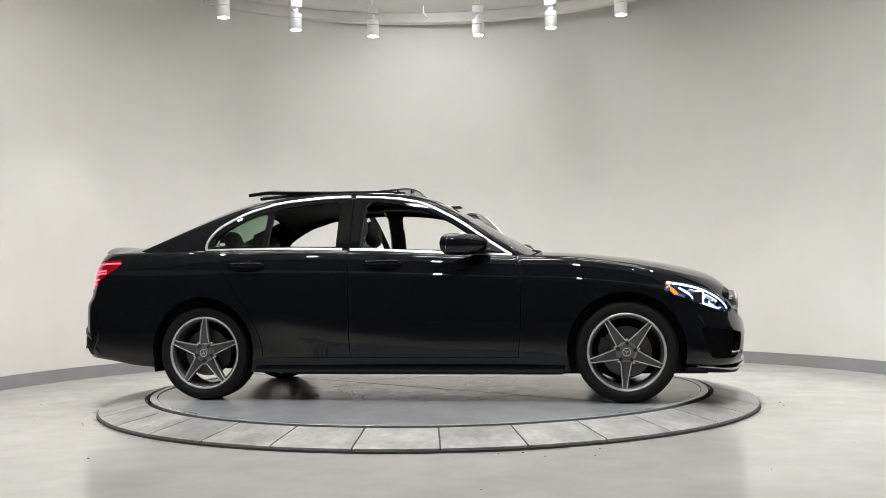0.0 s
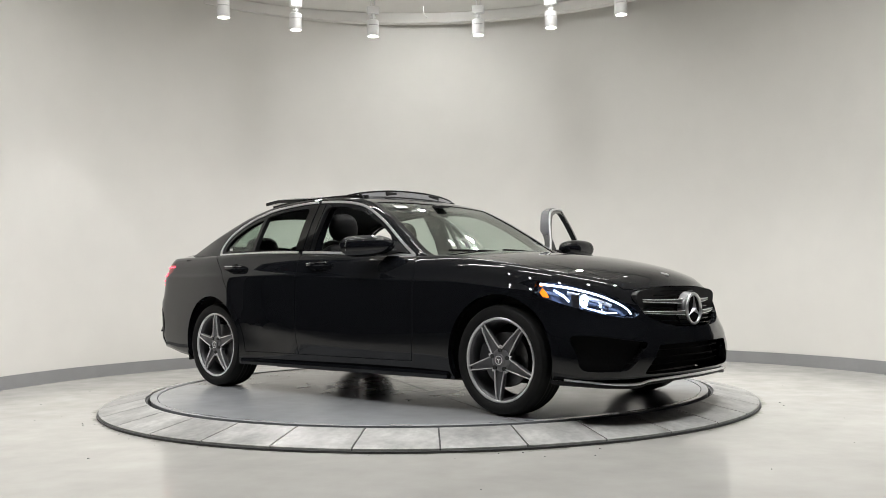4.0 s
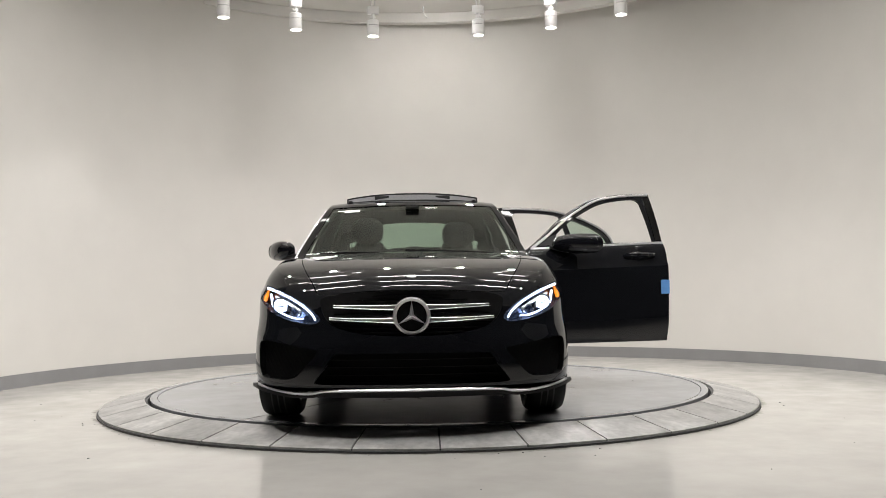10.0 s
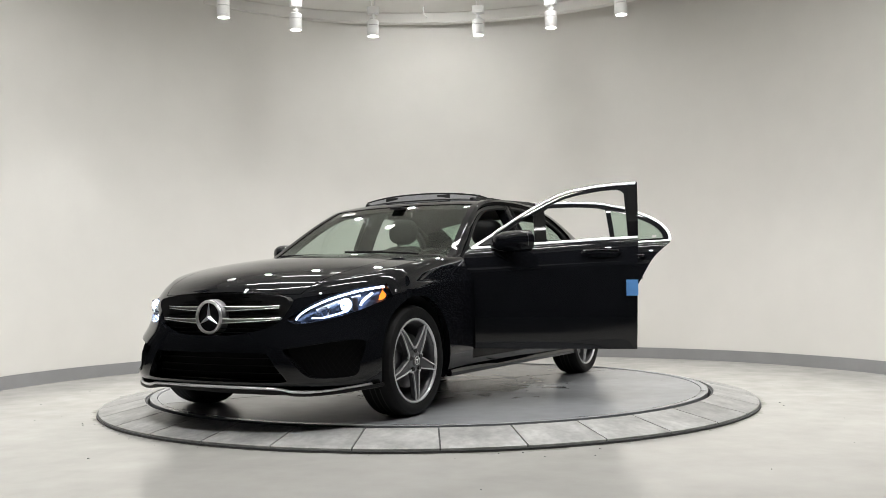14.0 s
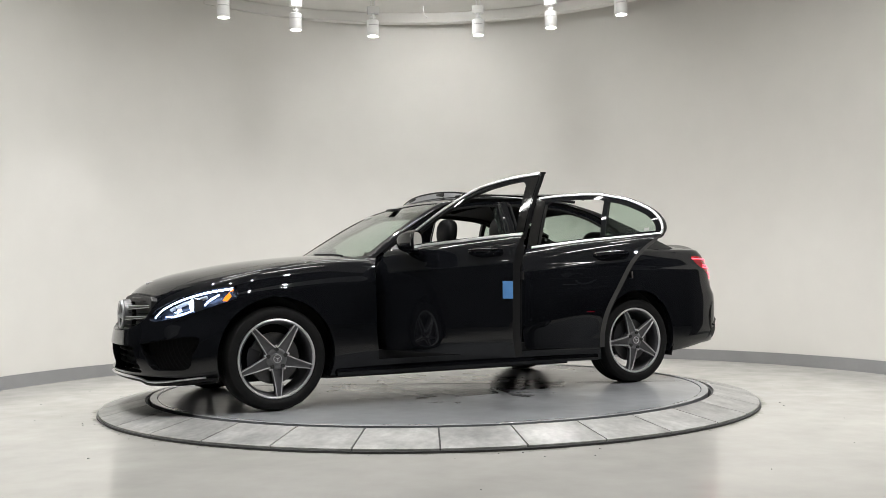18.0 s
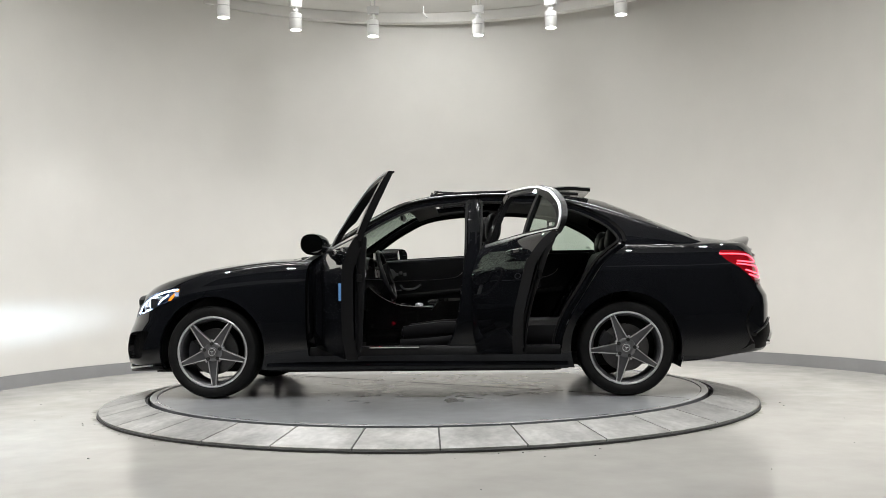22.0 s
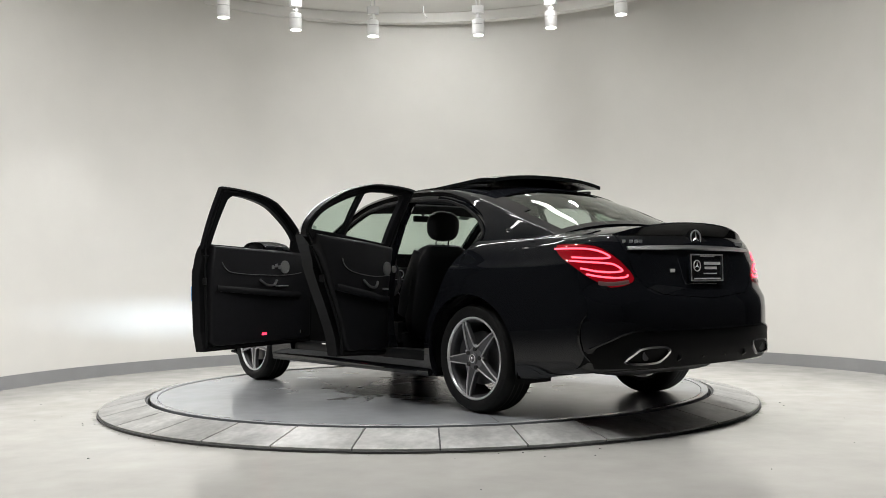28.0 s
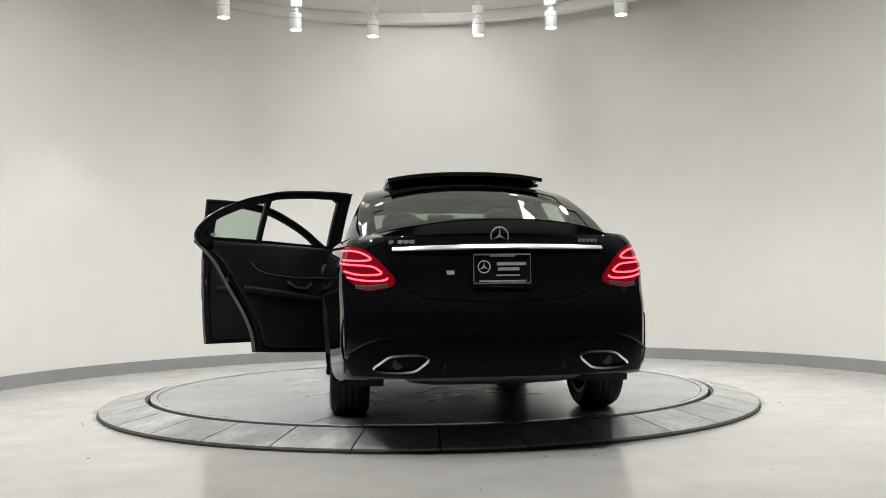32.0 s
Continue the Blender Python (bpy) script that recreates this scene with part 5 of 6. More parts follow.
# dealer plate with unreadable bars
px = front_x(0, 0.80, -1) - 0.02
bm = bmesh.new()
box(bm, (px - 0.006, -0.142, 0.760), (px + 0.012, 0.148, 0.915), bevel=0.004)
plate = part("plate", bm, M_PLATE, boot_lid, "dark dealer plate with grey bars in a black frame")
bm = bmesh.new()
sweep(bm, [(px - 0.008, y, z) for y, z in smooth_path([(-0.142, 0.765), (-0.142, 0.91), (0.148, 0.91), (0.148, 0.765)], 1, True)], 0.008, 0.006, up=(-1, 0, 0), closed=True, rounded=False)
part("plate_frame", bm, M_SATIN, plate)
for y, z, w, h in ((-0.045, 0.862, 0.15, 0.016), (-0.03, 0.836, 0.11, 0.015), (-0.025, 0.805, 0.12, 0.006), (0, 0.776, 0.24, 0.008), (0, 0.902, 0.13, 0.007)):
    bm = bmesh.new()
    box(bm, (px - 0.0095, y - w / 2, z - h / 2), (px - 0.0062, y + w / 2, z + h / 2))
    part("print_bar", bm, M_GREYPRINT, plate)
emblem(0.030, Matrix.Translation((px - 0.008, 0.095, 0.848)) @ BACK, plate, M_GREYPRINT)
bm = bmesh.new()
lx = front_x(0.26, 0.82, -1)
box(bm, (lx - 0.004, 0.241, 0.812), (lx + 0.004, 0.279, 0.832))
part("sticker", bm, M_LABEL, boot_lid, "small white sticker")
# rear bumper: diffuser band and exhaust tips
bm = bmesh.new()
cols = np.linspace(-0.80, 0.80, 35)
rows = []
for t in np.linspace(0, 1, 8):
    row = []
    for y in cols:
        top = 0.492 - 0.10 * max(0, (abs(y) - 0.62) / 0.18) ** 2
        bot = 0.301 + 0.004 * (abs(y) / 0.80) ** 2
        z = bot + (top - bot) * t
        h = front_hit(y, z, -1)
        row.append(bm.verts.new((h.x - 0.006 - 0.010 * math.sin(math.pi * t), h.y, z)))
    rows.append(row)
weave(bm, rows, False)
bmesh.ops.recalc_face_normals(bm, faces=bm.faces)
solid(bm, 0.012)
diffuser = part("diffuser", bm, M_HONEY, car, "black textured lower bumper insert")
for y in (-0.30, -0.10, 0.10, 0.30):
    bm = bmesh.new()
    add(bm, [(-2.48, y - 0.006, 0.40), (-2.48, y + 0.006, 0.40), (-2.505, y - 0.006, 0.345), (-2.505, y + 0.006, 0.345), (-2.45, y - 0.006, 0.31), (-2.45, y + 0.006, 0.31), (-2.42, y - 0.006, 0.42), (-2.42, y + 0.006, 0.42)],
        [(0, 1, 3, 2), (2, 3, 5, 4), (4, 5, 7, 6), (6, 7, 1, 0), (0, 2, 4, 6), (1, 7, 5, 3)])
    part("fin", bm, M_PLASTIC, diffuser)
for sgn in (1, -1):
    tip = smooth_path([(0.385, 0.392), (0.43, 0.412), (0.56, 0.408), (0.615, 0.378), (0.652, 0.345), (0.60, 0.328), (0.47, 0.330), (0.42, 0.355)], 4, True)
    bm = bmesh.new()
    sweep(bm, [(front_x(y * sgn, z, -1) - 0.014, y * sgn, z) for y, z in tip], 0.014, 0.03, up=(-1, 0, 0), closed=True)
    ex = part("exhaust_tip", bm, M_CHROME, car, "chrome trapezoid exhaust finisher")
    bm = bmesh.new()
    v0 = [bm.verts.new((front_x(y * sgn, z, -1) - 0.012, y * sgn, z)) for y, z in tip]
    v1 = [bm.verts.new((front_x(y * sgn, z, -1) - 0.0075, y * 0.995 * sgn, z)) for y, z in tip]
    weave(bm, [v0, v1])
    bm.faces.new(v1)
    part("exhaust_throat", bm, M_HOUSING, ex)
    bm = bmesh.new()
    cyl(bm, (front_x(0.52 * sgn, 0.37, -1) - 0.013, 0.535 * sgn, 0.368), (front_x(0.52 * sgn, 0.37, -1) - 0.004, 0.535 * sgn, 0.368), 0.026, 20, 0.020)
    part("tail_pipe", bm, M_BARREL, ex, "dull steel pipe mouth")
# creased ledge over the insert
bm = bmesh.new()
sweep(bm, [(front_x(y, 0.503, -1) - 0.004, y, 0.503 - 0.10 * max(0, (abs(y) - 0.55) / 0.25) ** 2) for y in np.linspace(-0.79, 0.79, 27)], 0.011, 0.018, up=(-1, 0, 0))
part("bumper_ledge", bm, M_PAINT, car, "gloss black bumper crease")
# red reflector slit and vertical blade at the rear corners
for sgn in (1, -1):
    bm = bmesh.new()
    path = []
    for x, z in smooth_path([(-2.285, 0.345), (-2.25, 0.40), (-2.235, 0.48), (-2.25, 0.55), (-2.285, 0.60)], 5):
        path.append((x, sgn * (abs(flank_y(x, z, sgn)) + 0.001), z))
    sweep(bm, path, 0.016, 0.008, up=(0, sgn, 0), taper=lambda t: 0.25 + 0.95 * math.sin(math.pi * (0.06 + 0.88 * t)))
    part("corner_blade", bm, M_GLOSS, car)

# ---- sunroof ----
bm = bmesh.new()
path = [(-0.085 - 0.05 * (abs(y) / 0.5) ** 2, y, Z_TOP(-0.08) + 0.050 - 0.035 * (abs(y) / 0.5) ** 2.4) for y in np.linspace(-0.50, 0.50, 17)]
sweep(bm, path, 0.016, 0.012, up=(0, 0, 1))
lowp = [(x + 0.035, y, z - 0.055 + 0.02 * (abs(y) / 0.5) ** 2) for x, y, z in path]
sweep(bm, lowp, 0.014, 0.012, up=(0, 0, 1))
for i in (0, 16):
    sweep(bm, [path[i], lowp[i]], 0.014, 0.014, up=(1, 0, 0))
    sweep(bm, [path[i], (-0.26, path[i][1] * 1.01, Z_RAIL(-0.26) + 0.022)], 0.010, 0.012, up=(0, 0, 1))
deflector = part("wind_deflector", bm, M_PLASTIC, car, "raised black sunroof wind deflector with grey mesh")
bm = bmesh.new()
rows = [[bm.verts.new((x + 0.003 + 0.03 * t, y, z - 0.006 - (0.043 - 0.016 * (abs(y) / 0.5) ** 2) * t)) for x, y, z in path] for t in (0, 0.5, 1)]
weave(bm, rows, False)
solid(bm, 0.003)
M_NET = material("grey_mesh", (0.16, 0.16, 0.165), 0.7, grain=0.3, grain_scale=300)
part("mesh", bm, M_NET, deflector)
for y0 in (-0.235, 0.235):
    bm = bmesh.new()
    box(bm, (-0.080, y0 - 0.055, 1.418), (-0.070, y0 + 0.055, 1.458), bevel=0.002)
    part("bracket", bm, M_PLASTIC, deflector)
bm = bmesh.new()
rows = []
for i, x in enumerate(np.linspace(-0.45, -1.235, 16)):
    t = i / 15
    rows.append([bm.verts.new((x - 0.03 * (1 - (y / 0.5) ** 2) * t, y, 1.468 + 0.034 * t - 0.022 * max(0, t - 0.82) / 0.18 - 0.038 * (abs(y) / 0.5) ** 2.6 )) for y in np.linspace(-0.50, 0.50, 15)])
weave(bm, rows, False)
bmesh.ops.recalc_face_normals(bm, faces=bm.faces)
bm.normal_update()
if list(bm.faces)[0].normal.z < 0:
    bmesh.ops.reverse_faces(bm, faces=bm.faces)
solid(bm, 0.024)
part("sunroof_panel", bm, M_SUNROOF, car, "dark glass sunroof panel slid back over the roof")
for s in (1, -1):
    bm = bmesh.new()
    sweep(bm, [(x, s * 0.475, Z_TOP(x) - 0.012) for x in np.linspace(-0.08, -1.15, 9)], 0.03, 0.02, up=(0, 0, 1))
    part("sunroof_rail", bm, M_PLASTIC, car)

# ---- doors: trim, glass, handles, mirrors, inner panels ----
BELT = [(x, Z_SHO(x) + 0.003) for x in np.linspace(0.70, -1.43, 40)]
ARCH = smooth_path([(0.69, 0.958), (0.545, 1.052), (0.394, 1.157), (0.279, 1.228), (0.086, 1.321), (-0.11, 1.362), (-0.31, 1.379), (-0.51, 1.384), (-0.713, 1.375), (-0.919, 1.354), (-1.043, 1.323), (-1.169, 1.284), (-1.337, 1.195), (-1.41, 1.120), (-1.432, 1.06), (-1.425, 1.026)], 5)


def side_trim(name, pts, side, width, parent, mat, out=0.004):
    bm = bmesh.new()
    path = [(x, side * (cabin_y(x, z) + out), z) for x, z in pts]
    sweep(bm, path, width, 0.010, up=(0, side, 0.4))
    return part(name, bm, mat, parent)


for (key, side), door in doors.items():
    front = key == "front_door"
    inside = (lambda x: x > -0.398) if front else (lambda x: x < -0.412)
    side_trim("belt_moulding", [p for p in BELT if inside(p[0])], side, 0.020, door, M_SATIN, 0.007)
    side_trim("window_moulding", [p for p in ARCH if inside(p[0])], side, 0.018, door, M_SATIN, 0.005)
    # gloss black pillar cover beside the window
    xa, xb = (-0.338, -0.392) if front else (-0.412, -0.488)
    bm = bmesh.new()
    rows = []
    for z in np.linspace(1.028, 1.362, 7):
        rows.append([bm.verts.new((x, side * (cabin_y(x, z) + 0.004), z)) for x in (xa, (xa + xb) / 2, xb)])
    weave(bm, rows, False)
    bmesh.ops.recalc_face_normals(bm, faces=bm.faces)
    bm.normal_update()
    if list(bm.faces)[0].normal.y * side < 0:
        bmesh.ops.reverse_faces(bm, faces=bm.faces)
    solid(bm, 0.006)
    part("pillar_cover", bm, M_GLOSS, door)
    # pull handle on a shallow cup
    hx = -0.155 if front else -1.10
    hz = 0.918
    y0 = flank_y(hx, hz - 0.01, side)
    bm = bmesh.new()
    pts = smooth_path([(hx + 0.125, y0 + side * 0.004, hz - 0.004), (hx + 0.09, y0 + side * 0.028, hz), (hx, y0 + side * 0.036, hz + 0.002), (hx - 0.09, y0 + side * 0.030, hz), (hx - 0.125, y0 + side * 0.004, hz - 0.004)], 5)
    sweep(bm, pts, 0.030, 0.016, up=(0, side, 0.3), taper=lambda t: 0.7 + 0.3 * math.sin(math.pi * t))
    handle = part("handle", bm, M_PAINT, door, "gloss black door handle with a chrome line")
    bm = bmesh.new()
    cup = [bm.verts.new((hx + 0.075 * math.cos(a), flank_y(hx + 0.075 * math.cos(a), hz - 0.006 + 0.036 * math.sin(a), side) + side * 0.0015, hz - 0.006 + 0.036 * math.sin(a))) for a in [2 * math.pi * j / 24 for j in range(24)]]
    pit = [bm.verts.new((hx + 0.045 * math.cos(a), y0 - side * 0.012, hz - 0.006 + 0.018 * math.sin(a))) for a in [2 * math.pi * j / 24 for j in range(24)]]
    rim_ring = [bm.verts.new((hx + 0.068 * math.cos(a), y0 + side * 0.004, hz - 0.006 + 0.032 * math.sin(a))) for a in [2 * math.pi * j / 24 for j in range(24)]]
    weave(bm, [cup, rim_ring, pit])
    bm.faces.new(pit)
    bmesh.ops.recalc_face_normals(bm, faces=bm.faces)
    part("handle_cup", bm, M_GLOSS, door)
    bm = bmesh.new()
    sweep(bm, [(x, y + side * 0.009, z + 0.010) for x, y, z in pts[3:-3]], 0.007, 0.004, up=(0, side, 0.3))
    part("chrome_line", bm, M_CHROME, handle)
    # quarter glass
    if not front:
        bm = bmesh.new()
        lo = [bm.verts.new((x, side * (cabin_y(x, z) - 0.012), z)) for x, z in WIN_Q]
        hi = [bm.verts.new((x, side * (cabin_y(x, z) - 0.017), z)) for x, z in WIN_Q]
        bm.faces.new(lo), bm.faces.new(hi)
        weave(bm, [lo, hi])
        bmesh.ops.recalc_face_normals(bm, faces=bm.faces)
        part("quarter_glass", bm, M_GLASS, door, "fixed green-tinted quarter glass")
        bm = bmesh.new()
        box(bm, (-1.385 + 0.05, side * (cabin_y(-1.3, 1.07) - 0.008) - 0.001, 1.056), (-1.30, side * (cabin_y(-1.3, 1.07) - 0.008) + 0.001, 1.075))
        part("sticker", bm, M_LABEL, door)
    # inner panel with armrest and pockets
    if front:
        pan = [(0.70, 0.34), (0.715, 0.60), (0.70, 0.90), (0.655, 0.965), (0.30, 0.985), (-0.335, 1.010), (-0.345, 0.80), (-0.335, 0.36), (-0.30, 0.325), (0.66, 0.325)]
    else:
        pan = [(-0.43, 0.34), (-0.44, 0.70), (-0.435, 1.012), (-0.8, 1.022), (-1.33, 1.026), (-1.32, 0.965), (-1.24, 0.89), (-1.17, 0.78), (-1.07, 0.63), (-0.985, 0.48), (-0.945, 0.36), (-0.90, 0.325), (-0.47, 0.325)]
    bm = bmesh.new()
    prism(bm, pan, "y", side * 0.772, side * 0.822)
    inner = [e for e in bm.edges if all(abs(abs(v.co.y) - 0.772) < 1e-4 for v in e.verts)]
    bmesh.ops.bevel(bm, geom=inner, offset=0.022, segments=3, profile=0.5, affect="EDGES")
    for v in bm.verts:                      # lean towards the belt
        v.co.y -= side * 0.09 * max(0, v.co.z - 0.62) * (1 if abs(v.co.y) < 0.81 else 0.5)
    panel = part("door_panel", bm, M_LEATHER, door, "black padded inner door panel")
    x0, x1 = (0.55, -0.30) if front else (-0.48, -1.10)
    bm = bmesh.new()
    pts = smooth_path([(x0, side * 0.765, 0.66), (x0 - 0.15, side * 0.75, 0.665), ((x0 + x1) / 2, side * 0.735, 0.685), (x1, side * 0.77, 0.72)], 5)
    sweep(bm, pts, 0.055, 0.040, up=(0, 0, 1))
    part("armrest", bm, M_LEATHER, panel)
    bm = bmesh.new()
    pts = smooth_path([(x0 + 0.02, side * 0.750, 0.822), (x0 - 0.15, side * 0.746, 0.806), ((x0 + x1) / 2, side * 0.745, 0.808), (x1 + 0.15, side * 0.745, 0.825), (x1 + 0.07, side * 0.743, 0.858), (x1 + 0.04, side * 0.740, 0.895)], 6)
    sweep(bm, pts, 0.0045, 0.006, up=(0, -side, 0))
    part("trim_line", bm, M_SPEAKER, panel)
    sx = x0 - (0.17 if front else 0.03)
    for dx, r in ((0.0, 0.042), (0.095, 0.022)) if not front else ((0.0, 0.045),):
        bm = bmesh.new()
        rows = lathe(bm, [(r * 1.06, -0.004), (r * 1.06, 0.008), (r * 0.94, 0.009), (r * 0.9, 0.004), (r * 0.3, 0.006)], 28, look((sx + dx * (1 if not front else 0), side * 0.746, 0.865), (sx + dx, side * 3, 0.865)))
        bm.faces.new(rows[-1])
        part("speaker", bm, M_SPEAKER, panel, "round speaker grille")
    bm = bmesh.new()
    mid = (x0 + x1) / 2 + 0.08
    sweep(bm, smooth_path([(mid + 0.09, side * 0.748, 0.772), (mid + 0.05, side * 0.740, 0.735), (mid - 0.03, side * 0.738, 0.738), (mid - 0.09, side * 0.748, 0.775)], 5), 0.016, 0.012, up=(0, -side, 0))
    part("inner_handle", bm, M_STRIPCHROME, panel, "satin silver door pull")
    bm = bmesh.new()
    for i in range(4 if front else 1):
        box(bm, (mid + 0.17 - 0.03 * i, side * 0.745 - 0.02, 0.722), (mid + 0.192 - 0.03 * i, side * 0.745 + 0.03, 0.730), bevel=0.002)
    part("window_switches", bm, M_SATIN, panel)
    if front:
        bm = bmesh.new()
        for i in range(3):
            box(bm, (x0 - 0.24 - 0.035 * i, side * 0.748 - 0.006, 0.85 + 0.012 * (i % 2)), (x0 - 0.213 - 0.035 * i, side * 0.748 + 0.006, 0.876 + 0.012 * (i % 2)), bevel=0.004)
        part("seat_switches", bm, M_HUB, panel)
    if front and side > 0:
        bm = bmesh.new()
        box(bm, (0.155, side * 0.770 - 0.004, 0.375), (0.20, side * 0.770 + 0.004, 0.392), bevel=0.002)
        part("warning_lamp", bm, M_REDDOT, panel, "small red door warning lamp")
    # rubber seal round the shut face
    poly = DOOR_F if front else DOOR_R
    bm = bmesh.new()
    ring = [q for q in grow(poly, -0.022)]
    sweep(bm, [(x, side * (min(cabin_y(x, z) - 0.030, 0.80) if z > 0.98 else 0.80), z) for x, z in ring], 0.014, 0.014, up=(0, side, 0), closed=True)
    part("seal", bm, M_SEAL, door, "black rubber door seal")
    bm = bmesh.new()
    lx = -0.372 if front else -1.20
    box(bm, (lx - 0.004, side * 0.80 - 0.016, 0.745), (lx + 0.012, side * 0.80 + 0.012, 0.79), bevel=0.003)
    part("latch", bm, M_PLASTIC, door)
    # mirror on the front doors
    if front:
        bm = bmesh.new()
        n, rows = 18, []
        drop = 0.034 if side > 0 else 0.0
        for dx, k, skew in ((0.082, 0.10, 0), (0.072, 0.45, 0), (0.045, 0.72, 0), (-0.01, 0.92, 0), (-0.08, 1.0, 0.3), (-0.145, 0.99, 0.8), (-0.172, 0.94, 1.0)):
            rows.append([bm.verts.new((0.475 + dx - 0.040 * skew * math.cos(a), side * (0.905 - 0.42 * dx + 0.083 * k * np.sign(math.cos(a)) * abs(math.cos(a)) ** 0.85), 1.024 - drop + 0.071 * k * np.sign(math.sin(a)) * abs(math.sin(a)) ** 0.9)) for a in [2 * math.pi * j / n for j in range(n)]])
        weave(bm, rows)
        bm.faces.new(rows[0])
        bmesh.ops.recalc_face_normals(bm, faces=bm.faces)
        mir = part("wing_mirror", bm, M_PAINT, door, "gloss black wing mirror")
        bm = bmesh.new()
        bm.faces.new([bm.verts.new((0.475 - 0.158 - 0.016 * math.cos(a) + 0.006 * math.sin(a), side * (0.978 + 0.070 * np.sign(math.cos(a)) * abs(math.cos(a)) ** 0.75), 1.024 - drop + 0.058 * np.sign(math.sin(a)) * abs(math.sin(a)) ** 0.75)) for a in [2 * math.pi * j / n for j in range(n)]])
        solid(bm, 0.003)
        part("mirror_glass", bm, M_MIRROR, mir)
        bm = bmesh.new()
        sweep(bm, [(0.44, side * 0.90, 0.972 - drop), (0.48, side * 0.86, 0.972 - 0.7 * drop), (0.53, side * 0.805, 0.985 - 0.5 * drop)], 0.10, 0.028, up=(0, 0, 1))
        part("mirror_foot", bm, M_PLASTIC, mir)
        bm = bmesh.new()
        tri = [(0.66, 0.972), (0.50, 0.985), (0.475, 1.06), (0.53, 1.045)]
        a = [bm.verts.new((x, side * (cabin_y(x, z) + 0.005), z)) for x, z in tri]
        b = [bm.verts.new((x, side * (cabin_y(x, z) - 0.02), z)) for x, z in tri]
        bm.faces.new(a), bm.faces.new(b)
        weave(bm, [a, b])
        bmesh.ops.recalc_face_normals(bm, faces=bm.faces)
        part("mirror_sail", bm, M_PLASTIC, door)

# blue tape on the edge of the driver's door
bm = bmesh.new()
rows = []
for x, y in ((-0.312, 0.909), (-0.340, 0.909), (-0.368, 0.909), (-0.386, 0.908)):
    rows.append([bm.verts.new((x, y, z)) for z in (0.634, 0.736)])
for a, b in zip(rows, rows[1:]):
    bm.faces.new((a[0], a[1], b[1], b[0]))
bmesh.ops.recalc_face_normals(bm, faces=bm.faces)
solid(bm, -0.002)
part("tape", bm, M_BLUE, doors["front_door", 1], "strip of blue masking tape")

def swing(hx, hy, degrees, lift, rise):
    """A door turned open about its hinge, its far edge a little raised."""
    return Matrix.Translation((hx, hy, rise)) @ Matrix.Rotation(radians(-degrees), 4, "Z") @ Matrix.Rotation(radians(lift), 4, "Y") @ Matrix.Translation((-hx, -hy, 0))


doors["front_door", 1].matrix_basis = swing(0.665, 0.874, 69.6, -0.5, 0.052)
doors["rear_door", 1].matrix_basis = swing(-0.41, 0.905, 64.8, 2.6, 0.010)
for (key, side), door in doors.items():
    tagged(door, "black car door, swung wide open, window down" if side > 0 else "black car door, shut, window down")

